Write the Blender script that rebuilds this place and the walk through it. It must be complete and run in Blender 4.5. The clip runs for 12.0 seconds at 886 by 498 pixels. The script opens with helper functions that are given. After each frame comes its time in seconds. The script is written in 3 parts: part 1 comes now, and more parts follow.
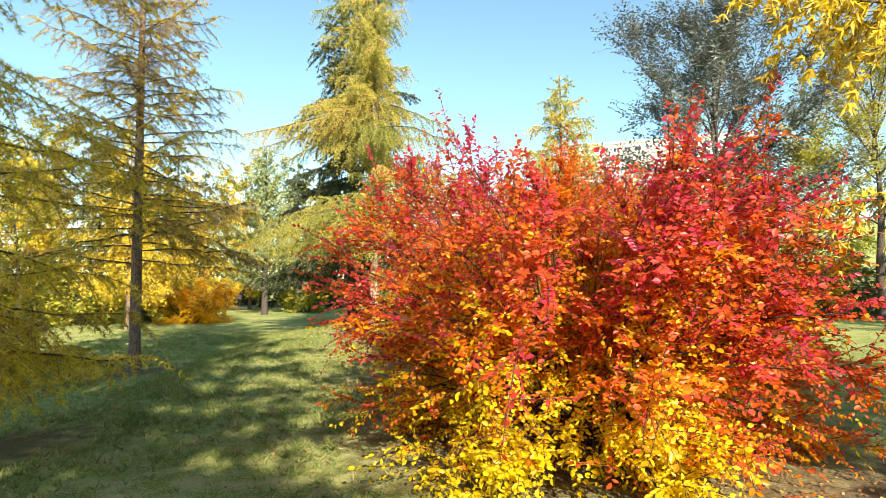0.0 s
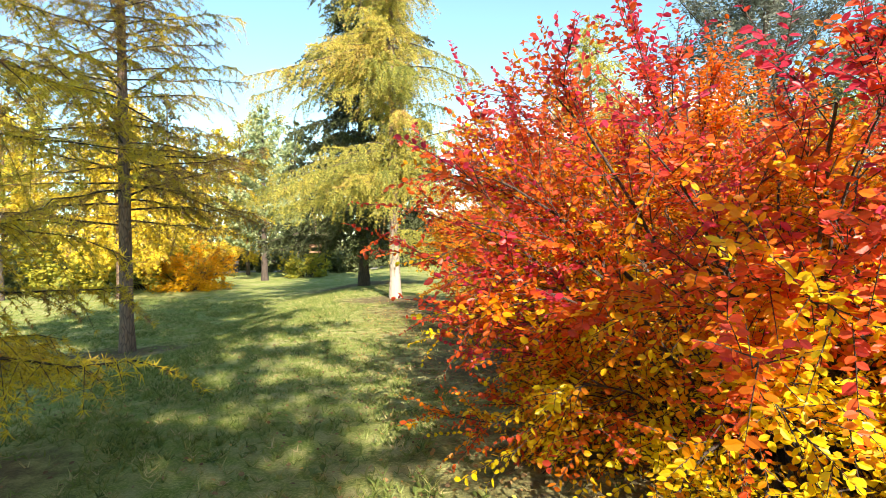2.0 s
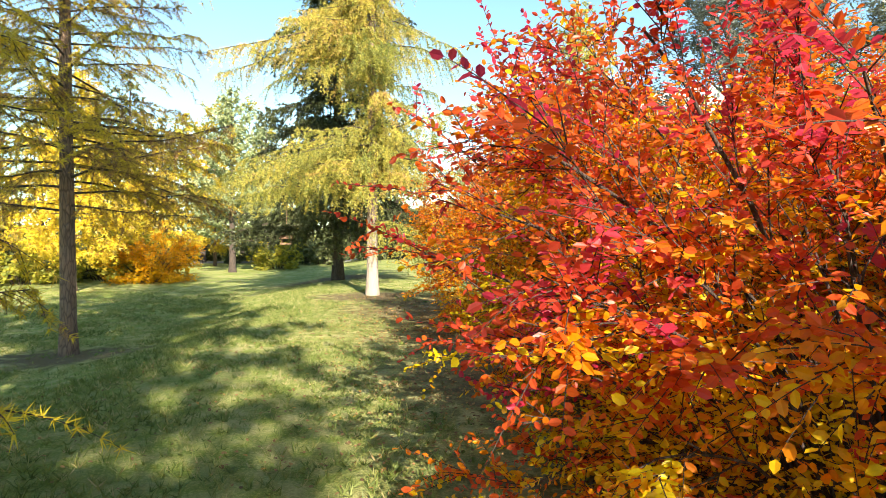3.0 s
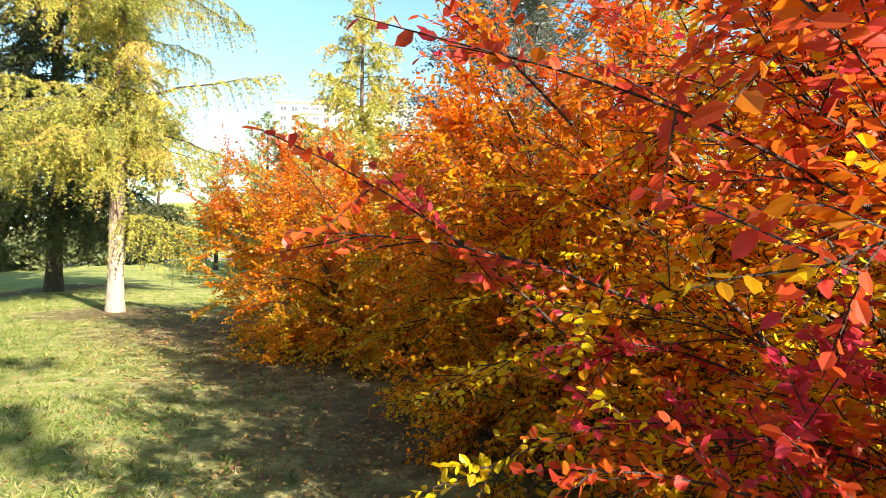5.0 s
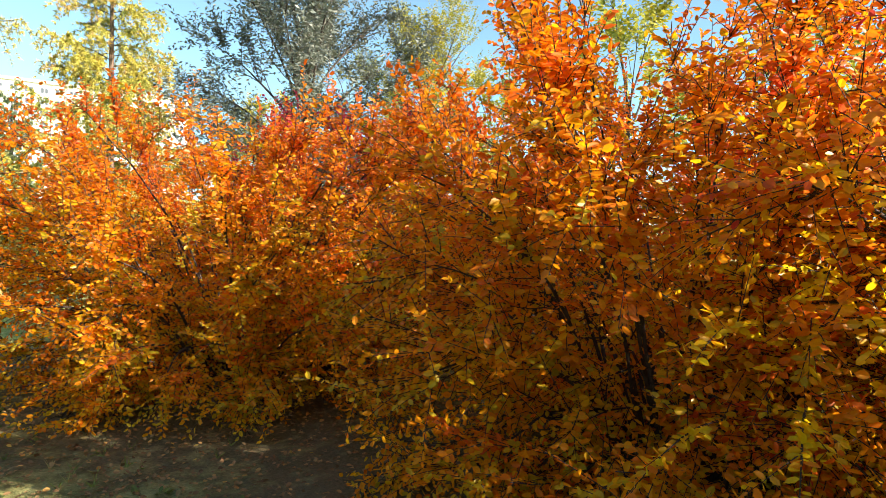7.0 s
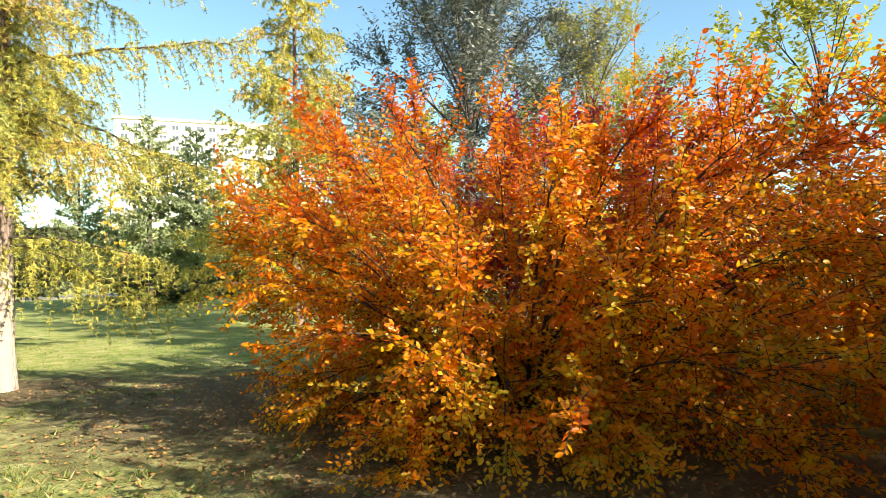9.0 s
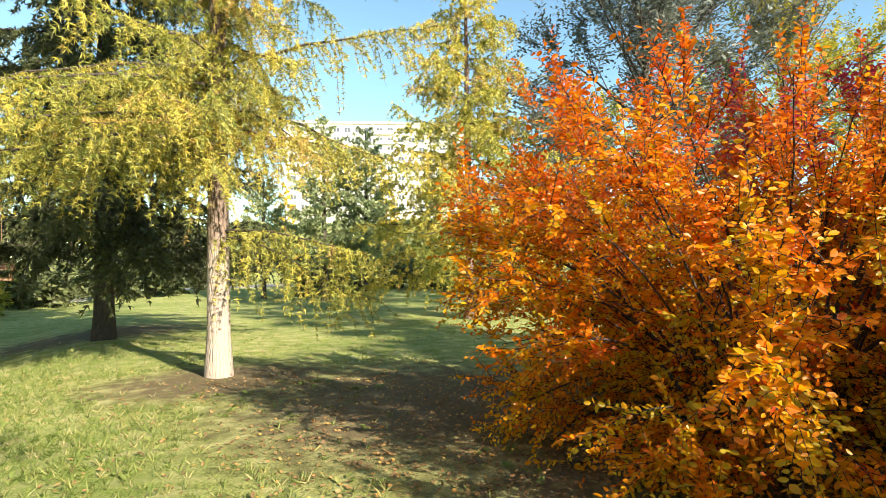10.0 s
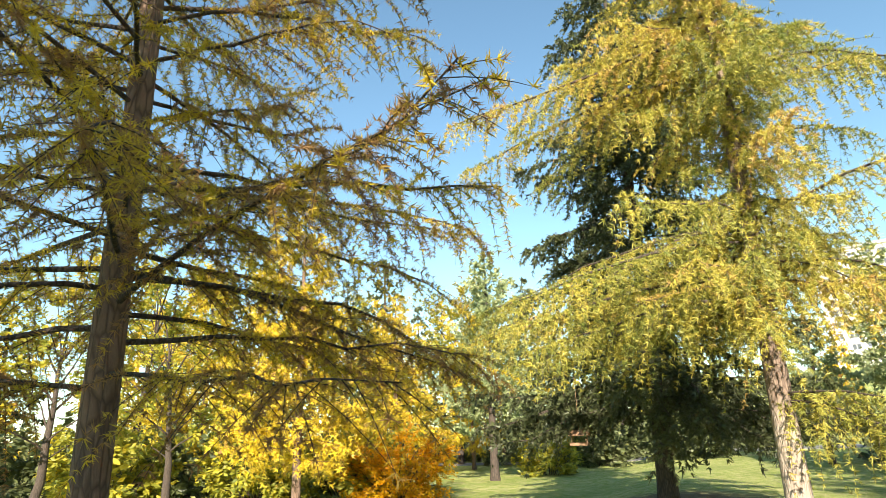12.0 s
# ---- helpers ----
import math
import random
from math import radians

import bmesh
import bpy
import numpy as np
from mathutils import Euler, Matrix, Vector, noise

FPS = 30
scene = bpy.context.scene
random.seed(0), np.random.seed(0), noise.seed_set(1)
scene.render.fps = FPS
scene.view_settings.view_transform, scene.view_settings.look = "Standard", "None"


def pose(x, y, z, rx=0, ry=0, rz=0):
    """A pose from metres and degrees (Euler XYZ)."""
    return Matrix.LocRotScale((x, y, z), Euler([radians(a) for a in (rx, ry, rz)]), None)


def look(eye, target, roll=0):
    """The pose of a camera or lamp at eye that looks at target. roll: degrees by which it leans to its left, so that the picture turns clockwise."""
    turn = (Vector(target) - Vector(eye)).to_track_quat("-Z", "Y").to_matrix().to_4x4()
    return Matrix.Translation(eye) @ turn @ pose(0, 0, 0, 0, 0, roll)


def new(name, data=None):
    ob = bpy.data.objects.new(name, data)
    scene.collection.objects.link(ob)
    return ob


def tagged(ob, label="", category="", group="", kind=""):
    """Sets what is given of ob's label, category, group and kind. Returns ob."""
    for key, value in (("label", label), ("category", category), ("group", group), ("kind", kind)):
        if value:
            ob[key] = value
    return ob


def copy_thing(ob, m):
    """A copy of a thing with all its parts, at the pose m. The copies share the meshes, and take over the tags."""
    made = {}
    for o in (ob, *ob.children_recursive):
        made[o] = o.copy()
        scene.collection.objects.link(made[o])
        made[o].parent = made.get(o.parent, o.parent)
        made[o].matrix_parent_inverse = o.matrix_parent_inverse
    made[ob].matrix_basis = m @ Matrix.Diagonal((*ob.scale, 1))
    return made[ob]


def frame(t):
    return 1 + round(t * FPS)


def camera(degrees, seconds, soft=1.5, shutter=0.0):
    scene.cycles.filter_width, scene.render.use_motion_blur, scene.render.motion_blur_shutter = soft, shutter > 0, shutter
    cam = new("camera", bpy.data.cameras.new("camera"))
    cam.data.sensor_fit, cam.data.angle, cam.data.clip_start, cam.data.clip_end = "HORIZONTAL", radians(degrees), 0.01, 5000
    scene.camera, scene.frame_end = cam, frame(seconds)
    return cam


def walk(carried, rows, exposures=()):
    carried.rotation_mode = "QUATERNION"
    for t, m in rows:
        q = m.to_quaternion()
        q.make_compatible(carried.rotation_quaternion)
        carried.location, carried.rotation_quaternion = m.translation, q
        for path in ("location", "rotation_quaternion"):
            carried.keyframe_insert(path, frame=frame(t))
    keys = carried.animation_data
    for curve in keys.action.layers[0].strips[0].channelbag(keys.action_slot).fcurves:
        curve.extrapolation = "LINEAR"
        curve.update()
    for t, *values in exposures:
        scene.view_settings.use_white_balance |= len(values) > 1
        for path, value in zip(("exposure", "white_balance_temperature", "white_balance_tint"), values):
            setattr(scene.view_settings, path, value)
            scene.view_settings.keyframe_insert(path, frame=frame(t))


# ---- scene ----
cam = camera(72.5, 12.0, soft=0.75)
PATH = [
    (0, (0.06, 0.216, 1.56), (0.049, 2.213, 1.671), -0.2),
    (0.5, (-0.306, 0.741, 1.527), (-0.311, 2.74, 1.585), -0.3),
    (1, (-0.571, 1.235, 1.505), (-0.581, 3.235, 1.528), -0.6),
    (1.5, (-0.776, 1.745, 1.531), (-0.785, 3.745, 1.536), -0.9),
    (2, (-0.952, 2.28, 1.539), (-0.941, 4.28, 1.525), -0.9),
    (2.5, (-1.033, 2.864, 1.564), (-1.01, 4.864, 1.531), -0.5),
    (4.5, (-1.82, 5.113, 1.52), (-1.134, 6.992, 1.499), 0.8),
    (5, (-1.94, 5.742, 1.471), (-1.028, 7.522, 1.464), 1.2),
    (5.5, (-2.109, 6.257, 1.475), (-0.91, 7.858, 1.473), 1.0),
    (6, (-2.245, 6.76, 1.474), (-0.821, 8.165, 1.468), 0.7),
    (6.5, (-2.361, 7.331, 1.497), (-0.786, 8.563, 1.506), 0.5),
    (8.5, (-2.946, 9.322, 1.48), (-1.496, 10.698, 1.541), -1.6),
    (9, (-2.971, 9.877, 1.494), (-1.674, 11.399, 1.555), -1.3),
    (9.5, (-3.101, 10.388, 1.515), (-1.951, 12.024, 1.566), -0.9),
    (10, (-3.225, 10.847, 1.514), (-2.327, 12.633, 1.564), -0.8),
    (10.5, (-3.404, 11.075, 1.558), (-2.923, 13.015, 1.605), -0.5),
    (11, (-3.537, 11.081, 1.626), (-3.544, 13.079, 1.719), -0.4),
    (11.5, (-3.531, 10.957, 1.724), (-4.004, 12.881, 1.995), -0.5),
    (12, (-3.486, 10.879, 1.67), (-4.143, 12.677, 2.251), -1.8),
]
walk(cam, [(t, look(eye, target, roll)) for t, eye, target, roll in PATH], exposures=[(t, stops, 6900, 11) for t, stops in ((0, 1.4), (1, 1.55), (2.5, 1.62), (4.5, 1.72), (6.5, 1.68), (8.5, 1.6), (10, 1.45), (12, 1.4))])

# ---- light ----
SUN_EL, SUN_AZ = 27.0, 165.0        # degrees above the horizon; clockwise from +y
world = bpy.data.worlds.new("world")
scene.world = world
world.use_nodes = True
wn = world.node_tree
sky = wn.nodes.new("ShaderNodeTexSky")
sky.sky_type = "NISHITA"
sky.sun_disc = False
sky.sun_elevation, sky.sun_rotation = radians(SUN_EL), radians(SUN_AZ)
sky.air_density, sky.dust_density, sky.ozone_density = 1.0, 0.2, 0.25
wn.nodes["Background"].inputs["Strength"].default_value = 0.095
haze = wn.nodes.new("ShaderNodeMix")      # clean cool autumn air
haze.data_type, haze.blend_type = "RGBA", "MULTIPLY"
haze.inputs[0].default_value = 1.0
haze.inputs[7].default_value = (0.80, 1.04, 1.06, 1)
wn.links.new(sky.outputs["Color"], haze.inputs[6])
wn.links.new(haze.outputs[2], wn.nodes["Background"].inputs["Color"])
sun_data = bpy.data.lights.new("sun", "SUN")
sun_data.energy, sun_data.angle, sun_data.color = 5.0, radians(0.55), (1.0, 0.92, 0.78)
to_sun = Vector((math.sin(radians(SUN_AZ)) * math.cos(radians(SUN_EL)),
                 math.cos(radians(SUN_AZ)) * math.cos(radians(SUN_EL)), math.sin(radians(SUN_EL))))
sun = new("sun", sun_data)
sun.matrix_world = look(to_sun * 60, (0, 0, 0))


# ---- materials ----
def shader(name):
    m = bpy.data.materials.new(name)
    m.use_nodes = True
    t = m.node_tree
    return m, t, t.nodes["Principled BSDF"], t.nodes["Material Output"]


def ramp_node(t, stops, source):
    r = t.nodes.new("ShaderNodeValToRGB")
    while len(r.color_ramp.elements) < len(stops):
        r.color_ramp.elements.new(0.5)
    for e, (p, c) in zip(r.color_ramp.elements, stops):
        e.position, e.color = p, (*c, 1)
    t.links.new(source, r.inputs["Fac"])
    return r


def noise_node(t, scale, detail=4.0, rough=0.55, vector=None):
    n = t.nodes.new("ShaderNodeTexNoise")
    n.inputs["Scale"].default_value, n.inputs["Detail"].default_value = scale, detail
    n.inputs["Roughness"].default_value = rough
    if vector is None:
        vector = t.nodes.new("ShaderNodeTexCoord").outputs["Object"]
    t.links.new(vector, n.inputs["Vector"])
    return n


def math_node(t, op, a, b):
    n = t.nodes.new("ShaderNodeMath")
    n.operation = op
    for i, v in enumerate((a, b)):
        if isinstance(v, (int, float)):
            n.inputs[i].default_value = v
        else:
            t.links.new(v, n.inputs[i])
    return n.outputs[0]


def mix_color(t, fac, a, b, blend="MIX"):
    n = t.nodes.new("ShaderNodeMix")
    n.data_type, n.blend_type = "RGBA", blend
    for i, v in ((0, fac), (6, a), (7, b)):
        if isinstance(v, (int, float)):
            n.inputs[i].default_value = v
        elif isinstance(v, tuple):
            n.inputs[i].default_value = (*v, 1)
        else:
            t.links.new(v, n.inputs[i])
    return n.outputs[2]


def bump(t, height, bsdf, strength=0.4, distance=0.02):
    b = t.nodes.new("ShaderNodeBump")
    b.inputs["Strength"].default_value, b.inputs["Distance"].default_value = strength, distance
    t.links.new(height, b.inputs["Height"])
    t.links.new(b.outputs["Normal"], bsdf.inputs["Normal"])


def leaf_material(name, stops, through_light=0.45, rough=0.5, speckle=70.0, own_tint=False):
    """Leaves and needles: pigment by each leaf's own tint, part of the light passes through the blade."""
    m, t, p, out = shader(name)
    a = t.nodes.new("ShaderNodeAttribute")
    a.attribute_name = "tint"
    source = t.nodes.new("ShaderNodeObjectInfo").outputs["Random"] if own_tint else a.outputs["Fac"]
    c = ramp_node(t, stops, source).outputs["Color"]
    n = noise_node(t, speckle, 2.0)
    c = mix_color(t, math_node(t, "MULTIPLY", n.outputs["Fac"], 0.28), c, (0.20, 0.10, 0.02))
    t.links.new(c, p.inputs["Base Color"])
    p.inputs["Roughness"].default_value = rough
    p.inputs["Specular IOR Level"].default_value = 0.5
    tr = t.nodes.new("ShaderNodeBsdfTranslucent")
    t.links.new(c, tr.inputs["Color"])
    mx = t.nodes.new("ShaderNodeMixShader")
    mx.inputs[0].default_value = through_light
    t.links.new(p.outputs[0], mx.inputs[1])
    t.links.new(tr.outputs[0], mx.inputs[2])
    t.links.new(mx.outputs[0], out.inputs["Surface"])
    return m


def bark_material(name, dark, light, scale=9.0, stretch=0.22, depth=0.02):
    m, t, p, out = shader(name)
    tc = t.nodes.new("ShaderNodeTexCoord")
    mp = t.nodes.new("ShaderNodeMapping")
    mp.inputs["Scale"].default_value = (1, 1, stretch)
    t.links.new(tc.outputs["Object"], mp.inputs["Vector"])
    fine = noise_node(t, scale * 4, 6.0, 0.65, mp.outputs[0])
    broad = noise_node(t, scale * 0.35, 3.0, 0.5, tc.outputs["Object"])
    vor = t.nodes.new("ShaderNodeTexVoronoi")
    vor.feature = "DISTANCE_TO_EDGE"
    vor.inputs["Scale"].default_value = scale * 2.2
    t.links.new(mp.outputs[0], vor.inputs["Vector"])
    crack = ramp_node(t, [(0.0, (0, 0, 0)), (0.16, (1, 1, 1))], vor.outputs["Distance"]).outputs["Color"]
    mix = math_node(t, "MULTIPLY", fine.outputs["Fac"], crack)
    c = mix_color(t, mix, dark, light)
    c = mix_color(t, math_node(t, "MULTIPLY", broad.outputs["Fac"], 0.5), c, tuple(0.6 * v for v in light))
    t.links.new(c, p.inputs["Base Color"])
    p.inputs["Roughness"].default_value = 0.9
    bump(t, mix, p, 0.8, depth)
    return m


def limewash(m):
    """Old limewash on the lowest two metres of a trunk, flaking off towards its ragged upper edge."""
    t = m.node_tree
    p = t.nodes["Principled BSDF"]
    link = p.inputs["Base Color"].links[0].from_socket
    tc = t.nodes.new("ShaderNodeTexCoord").outputs["Object"]
    sep = t.nodes.new("ShaderNodeSeparateXYZ")
    t.links.new(tc, sep.inputs[0])
    n = noise_node(t, 7.0, 5.0, .6, tc)
    edge = math_node(t, "ADD", sep.outputs["Z"], math_node(t, "MULTIPLY", n.outputs["Fac"], 1.1))
    mask = ramp_node(t, [(.0, (1, 1, 1)), (1.0, (0, 0, 0))], math_node(t, "MULTIPLY", math_node(t, "SUBTRACT", edge, 2.1), 2.5)).outputs["Color"]
    flake = math_node(t, "MULTIPLY", mask, math_node(t, "ADD", .78, math_node(t, "MULTIPLY", noise_node(t, 30.0, 4.0, .6, tc).outputs["Fac"], .25)))
    t.links.new(mix_color(t, flake, link, (.42, .34, .275)), p.inputs["Base Color"])
    return m


def plain_material(name, color, rough=0.7, vary=0.25, scale=6.0, relief=0.0):
    m, t, p, out = shader(name)
    n = noise_node(t, scale, 5.0)
    f = noise_node(t, scale * 9, 3.0)
    both = math_node(t, "ADD", math_node(t, "MULTIPLY", n.outputs["Fac"], 0.6), math_node(t, "MULTIPLY", f.outputs["Fac"], 0.4))
    c = mix_color(t, both, tuple(v * (1 - vary) for v in color), tuple(min(1, v * (1 + vary)) for v in color))
    t.links.new(c, p.inputs["Base Color"])
    p.inputs["Roughness"].default_value = rough
    if relief:
        bump(t, both, p, 0.5, relief)
    return m


RED_BUSH = leaf_material("autumn_leaf", [(0.0, (0.94, 0.72, 0.015)), (0.12, (0.93, 0.56, 0.01)), (0.3, (0.90, 0.33, 0.008)), (0.5, (0.82, 0.13, 0.016)),
                                         (0.75, (0.78, 0.085, 0.035)), (1.0, (0.67, 0.032, 0.10))], 0.6, 0.4)
SINGLE_LEAF = leaf_material("shoot_leaf", [(0.0, (0.86, 0.22, 0.015)), (0.3, (0.80, 0.10, 0.02)), (0.7, (0.72, 0.06, 0.03)), (1.0, (0.66, 0.04, 0.05))], 0.5, 0.5, 3.0, True)
GOLD_BUSH = leaf_material("golden_leaf", [(0.0, (0.62, 0.46, 0.02)), (0.05, (0.90, 0.55, 0.01)), (0.17, (0.92, 0.39, 0.006)), (0.45, (0.90, 0.20, 0.005)),
                                          (0.75, (0.82, 0.10, 0.01)), (1.0, (0.68, 0.055, 0.035))], 0.6, 0.4)
LARCH = leaf_material("larch_needle", [(0.0, (0.20, 0.27, 0.06)), (0.35, (0.46, 0.46, 0.09)), (0.75, (0.74, 0.62, 0.11)),
                                       (1.0, (0.66, 0.44, 0.14))], 0.33, 0.5)
GOLD_LARCH = leaf_material("golden_needle", [(0.0, (0.34, 0.32, 0.06)), (0.4, (0.66, 0.48, 0.05)), (0.7, (0.92, 0.72, 0.045)),
                                             (1.0, (0.38, 0.22, 0.09))], 0.38, 0.5)
SPRUCE = leaf_material("spruce_needle", [(0.0, (0.035, 0.06, 0.03)), (0.6, (0.08, 0.12, 0.05)), (1.0, (0.20, 0.23, 0.09))], 0.25, 0.5)
PINE = leaf_material("pine_needle", [(0.0, (0.24, 0.33, 0.16)), (0.6, (0.42, 0.50, 0.25)), (1.0, (0.54, 0.57, 0.28))], 0.45, 0.5)
WILLOW = leaf_material("willow_leaf", [(0.0, (0.07, 0.09, 0.08)), (0.6, (0.15, 0.19, 0.17)), (1.0, (0.28, 0.32, 0.24))], 0.35, 0.4)
UNDER = leaf_material("green_shrub_leaf", [(0.0, (0.06, 0.09, 0.04)), (0.6, (0.13, 0.18, 0.07)), (1.0, (0.28, 0.30, 0.11))], 0.35, 0.5)
GREENGOLD = leaf_material("turning_leaf", [(0.0, (0.16, 0.22, 0.04)), (0.5, (0.46, 0.44, 0.05)), (1.0, (0.80, 0.58, 0.04))], 0.45, 0.5)
GRASS = leaf_material("grass_blade", [(0.0, (0.09, 0.16, 0.03)), (0.5, (0.22, 0.30, 0.07)), (0.8, (0.42, 0.42, 0.15)), (1.0, (0.60, 0.50, 0.26))], 0.4, 0.6)
LITTER = leaf_material("fallen_leaf", [(0.0, (0.16, 0.09, 0.04)), (0.5, (0.40, 0.24, 0.10)), (0.8, (0.60, 0.34, 0.08)), (1.0, (0.75, 0.52, 0.10))], 0.2, 0.7)
BARK_PALE = limewash(bark_material("pale_bark", (0.10, 0.07, 0.055), (0.40, 0.29, 0.22)))
BARK = bark_material("grey_brown_bark", (0.07, 0.045, 0.035), (0.37, 0.24, 0.17))
BARK_DARK = bark_material("dark_bark", (0.03, 0.025, 0.02), (0.14, 0.10, 0.08))
STEM = bark_material("shrub_bark", (0.04, 0.025, 0.02), (0.12, 0.08, 0.06), 20.0)


# ---- mesh tools ----
def raw_mesh(name, verts, faces, tint=None, smooth=False):
    me = bpy.data.meshes.new(name)
    m, k = faces.shape
    me.vertices.add(len(verts))
    me.vertices.foreach_set("co", np.ascontiguousarray(verts, dtype=np.float32).ravel())
    me.loops.add(m * k)
    me.loops.foreach_set("vertex_index", np.ascontiguousarray(faces, dtype=np.int32).ravel())
    me.polygons.add(m)
    me.polygons.foreach_set("loop_start", np.arange(0, m * k, k, dtype=np.int32))
    me.update(calc_edges=True)
    me.polygons.foreach_set("use_smooth", np.full(m, smooth))
    if tint is not None:
        me.attributes.new("tint", "FLOAT", "POINT").data.foreach_set("value", np.ascontiguousarray(tint, dtype=np.float32))
    me.validate()
    return me


def part(name, me, material, parent=None, label="", kind=""):
    """Links a mesh, or a bmesh, as one object under a thing or a part."""
    if isinstance(me, bmesh.types.BMesh):
        bm, me = me, bpy.data.meshes.new(name)
        bm.to_mesh(me)
        bm.free()
    ob = new(name, me)
    if material and not me.materials:
        me.materials.append(material)
    ob.parent = parent
    return tagged(ob, label, kind=kind)


def unit(v):
    return v / np.maximum(np.linalg.norm(v, axis=-1, keepdims=True), 1e-9)


def tubes(paths, radii, sides=5):
    """Tapered tubes along many paths of equal length: paths (p, n, 3), radii (p, n)."""
    p, n, _ = paths.shape
    tang = unit(np.gradient(paths, axis=1))
    ref = np.where(np.abs(tang[..., 2:3]) > 0.9, np.array([1.0, 0, 0]), np.array([0, 0, 1.0]))
    a = unit(np.cross(tang, ref))
    b = np.cross(tang, a)
    ang = np.arange(sides) * 2 * np.pi / sides
    ring = a[:, :, None] * np.cos(ang)[:, None] + b[:, :, None] * np.sin(ang)[:, None]
    verts = (paths[:, :, None] + ring * radii[:, :, None, None]).reshape(-1, 3)
    i = np.arange(p)[:, None, None] * n * sides + np.arange(n - 1)[None, :, None] * sides
    s = np.arange(sides)[None, None]
    s2 = (s + 1) % sides
    faces = np.stack([i + s, i + s2, i + sides + s2, i + sides + s], -1).reshape(-1, 4)
    return verts, faces


def joined(pieces):
    vs, fs, off = [], [], 0
    for v, f in pieces:
        vs.append(v)
        fs.append(f + off)
        off += len(v)
    return np.concatenate(vs), np.concatenate(fs)


LEAF = (np.array([(0, 0, 0), (.30, .42, .07), (.70, .40, .05), (1, 0, -.10), (.70, -.40, .05), (.30, -.42, .07)]),
        np.array([(0, 3, 2, 1), (0, 5, 4, 3)]))
FAR_LEAF = (np.array([(0, 0, 0), (.5, .42, .07), (1, 0, -.08), (.5, -.42, .07)]), np.array([(0, 2, 1), (0, 3, 2)]))


def needle_tuft(blades, spread, width, seed):
    r = np.random.default_rng(seed)
    v, f = [], []
    for i in range(blades):
        az = i * 2.4 + r.uniform(-.4, .4)
        el = spread * r.uniform(.45, 1.0)
        d = np.array([math.cos(el), math.sin(el) * math.cos(az), math.sin(el) * math.sin(az)])
        side = unit(np.cross(d, r.normal(size=3)))
        ln = r.uniform(.7, 1.05)
        v += [side * width * .5 + d * .05, -side * width * .5 + d * .05, d * ln]
        f.append((3 * i, 3 * i + 1, 3 * i + 2))
    return np.array(v), np.array(f)


NEAR_TUFT = needle_tuft(9, 1.3, .12, 6)
FINE_TUFT = needle_tuft(9, 1.25, .12, 7)
TUFT = needle_tuft(5, 1.2, .26, 3)
MID_TUFT = needle_tuft(8, 1.3, .15, 8)
SPRAY = needle_tuft(5, .8, .30, 4)
FAR_TUFT = needle_tuft(4, 1.1, .5, 5)


def scatter(template, at, axis, up, length, width, tint):
    """Places one small template (along, across, raised) many times. Returns verts, faces, tint per vertex."""
    tv, tf = template
    x = unit(axis)
    y = unit(np.cross(up, x))
    z = np.cross(x, y)
    ln, wd = np.broadcast_to(length, len(at))[:, None, None], np.broadcast_to(width, len(at))[:, None, None]
    v = at[:, None] + x[:, None] * tv[None, :, :1] * ln + y[:, None] * tv[None, :, 1:2] * wd + z[:, None] * tv[None, :, 2:3] * wd
    f = tf[None] + (np.arange(len(at)) * len(tv))[:, None, None]
    return v.reshape(-1, 3), f.reshape(-1, tf.shape[1]), np.repeat(tint, len(tv))


def along(paths, s):
    """Points and directions at the parameters s (p, k) on paths (p, n, 3)."""
    n = paths.shape[1]
    q = np.clip(s, 0, 0.9999) * (n - 1)
    i = q.astype(int)
    fr = (q - i)[..., None]
    rows = np.arange(len(paths))[:, None]
    a, b = paths[rows, i], paths[rows, i + 1]
    return a + (b - a) * fr, unit(b - a)


def ground_z(x, y):
    """Flat lawn that falls a little to the west and climbs a slope far behind the trees."""
    far = np.maximum(0.0, 0.29 * x + 0.957 * y - 34.0)
    west = np.clip((-3.6 - x) / 3.2, 0.0, 1.0)
    return 0.00085 * far ** 2 * np.clip((x + 45) / 50, 0.15, 1.0) - 0.40 * west * west * (3 - 2 * west)


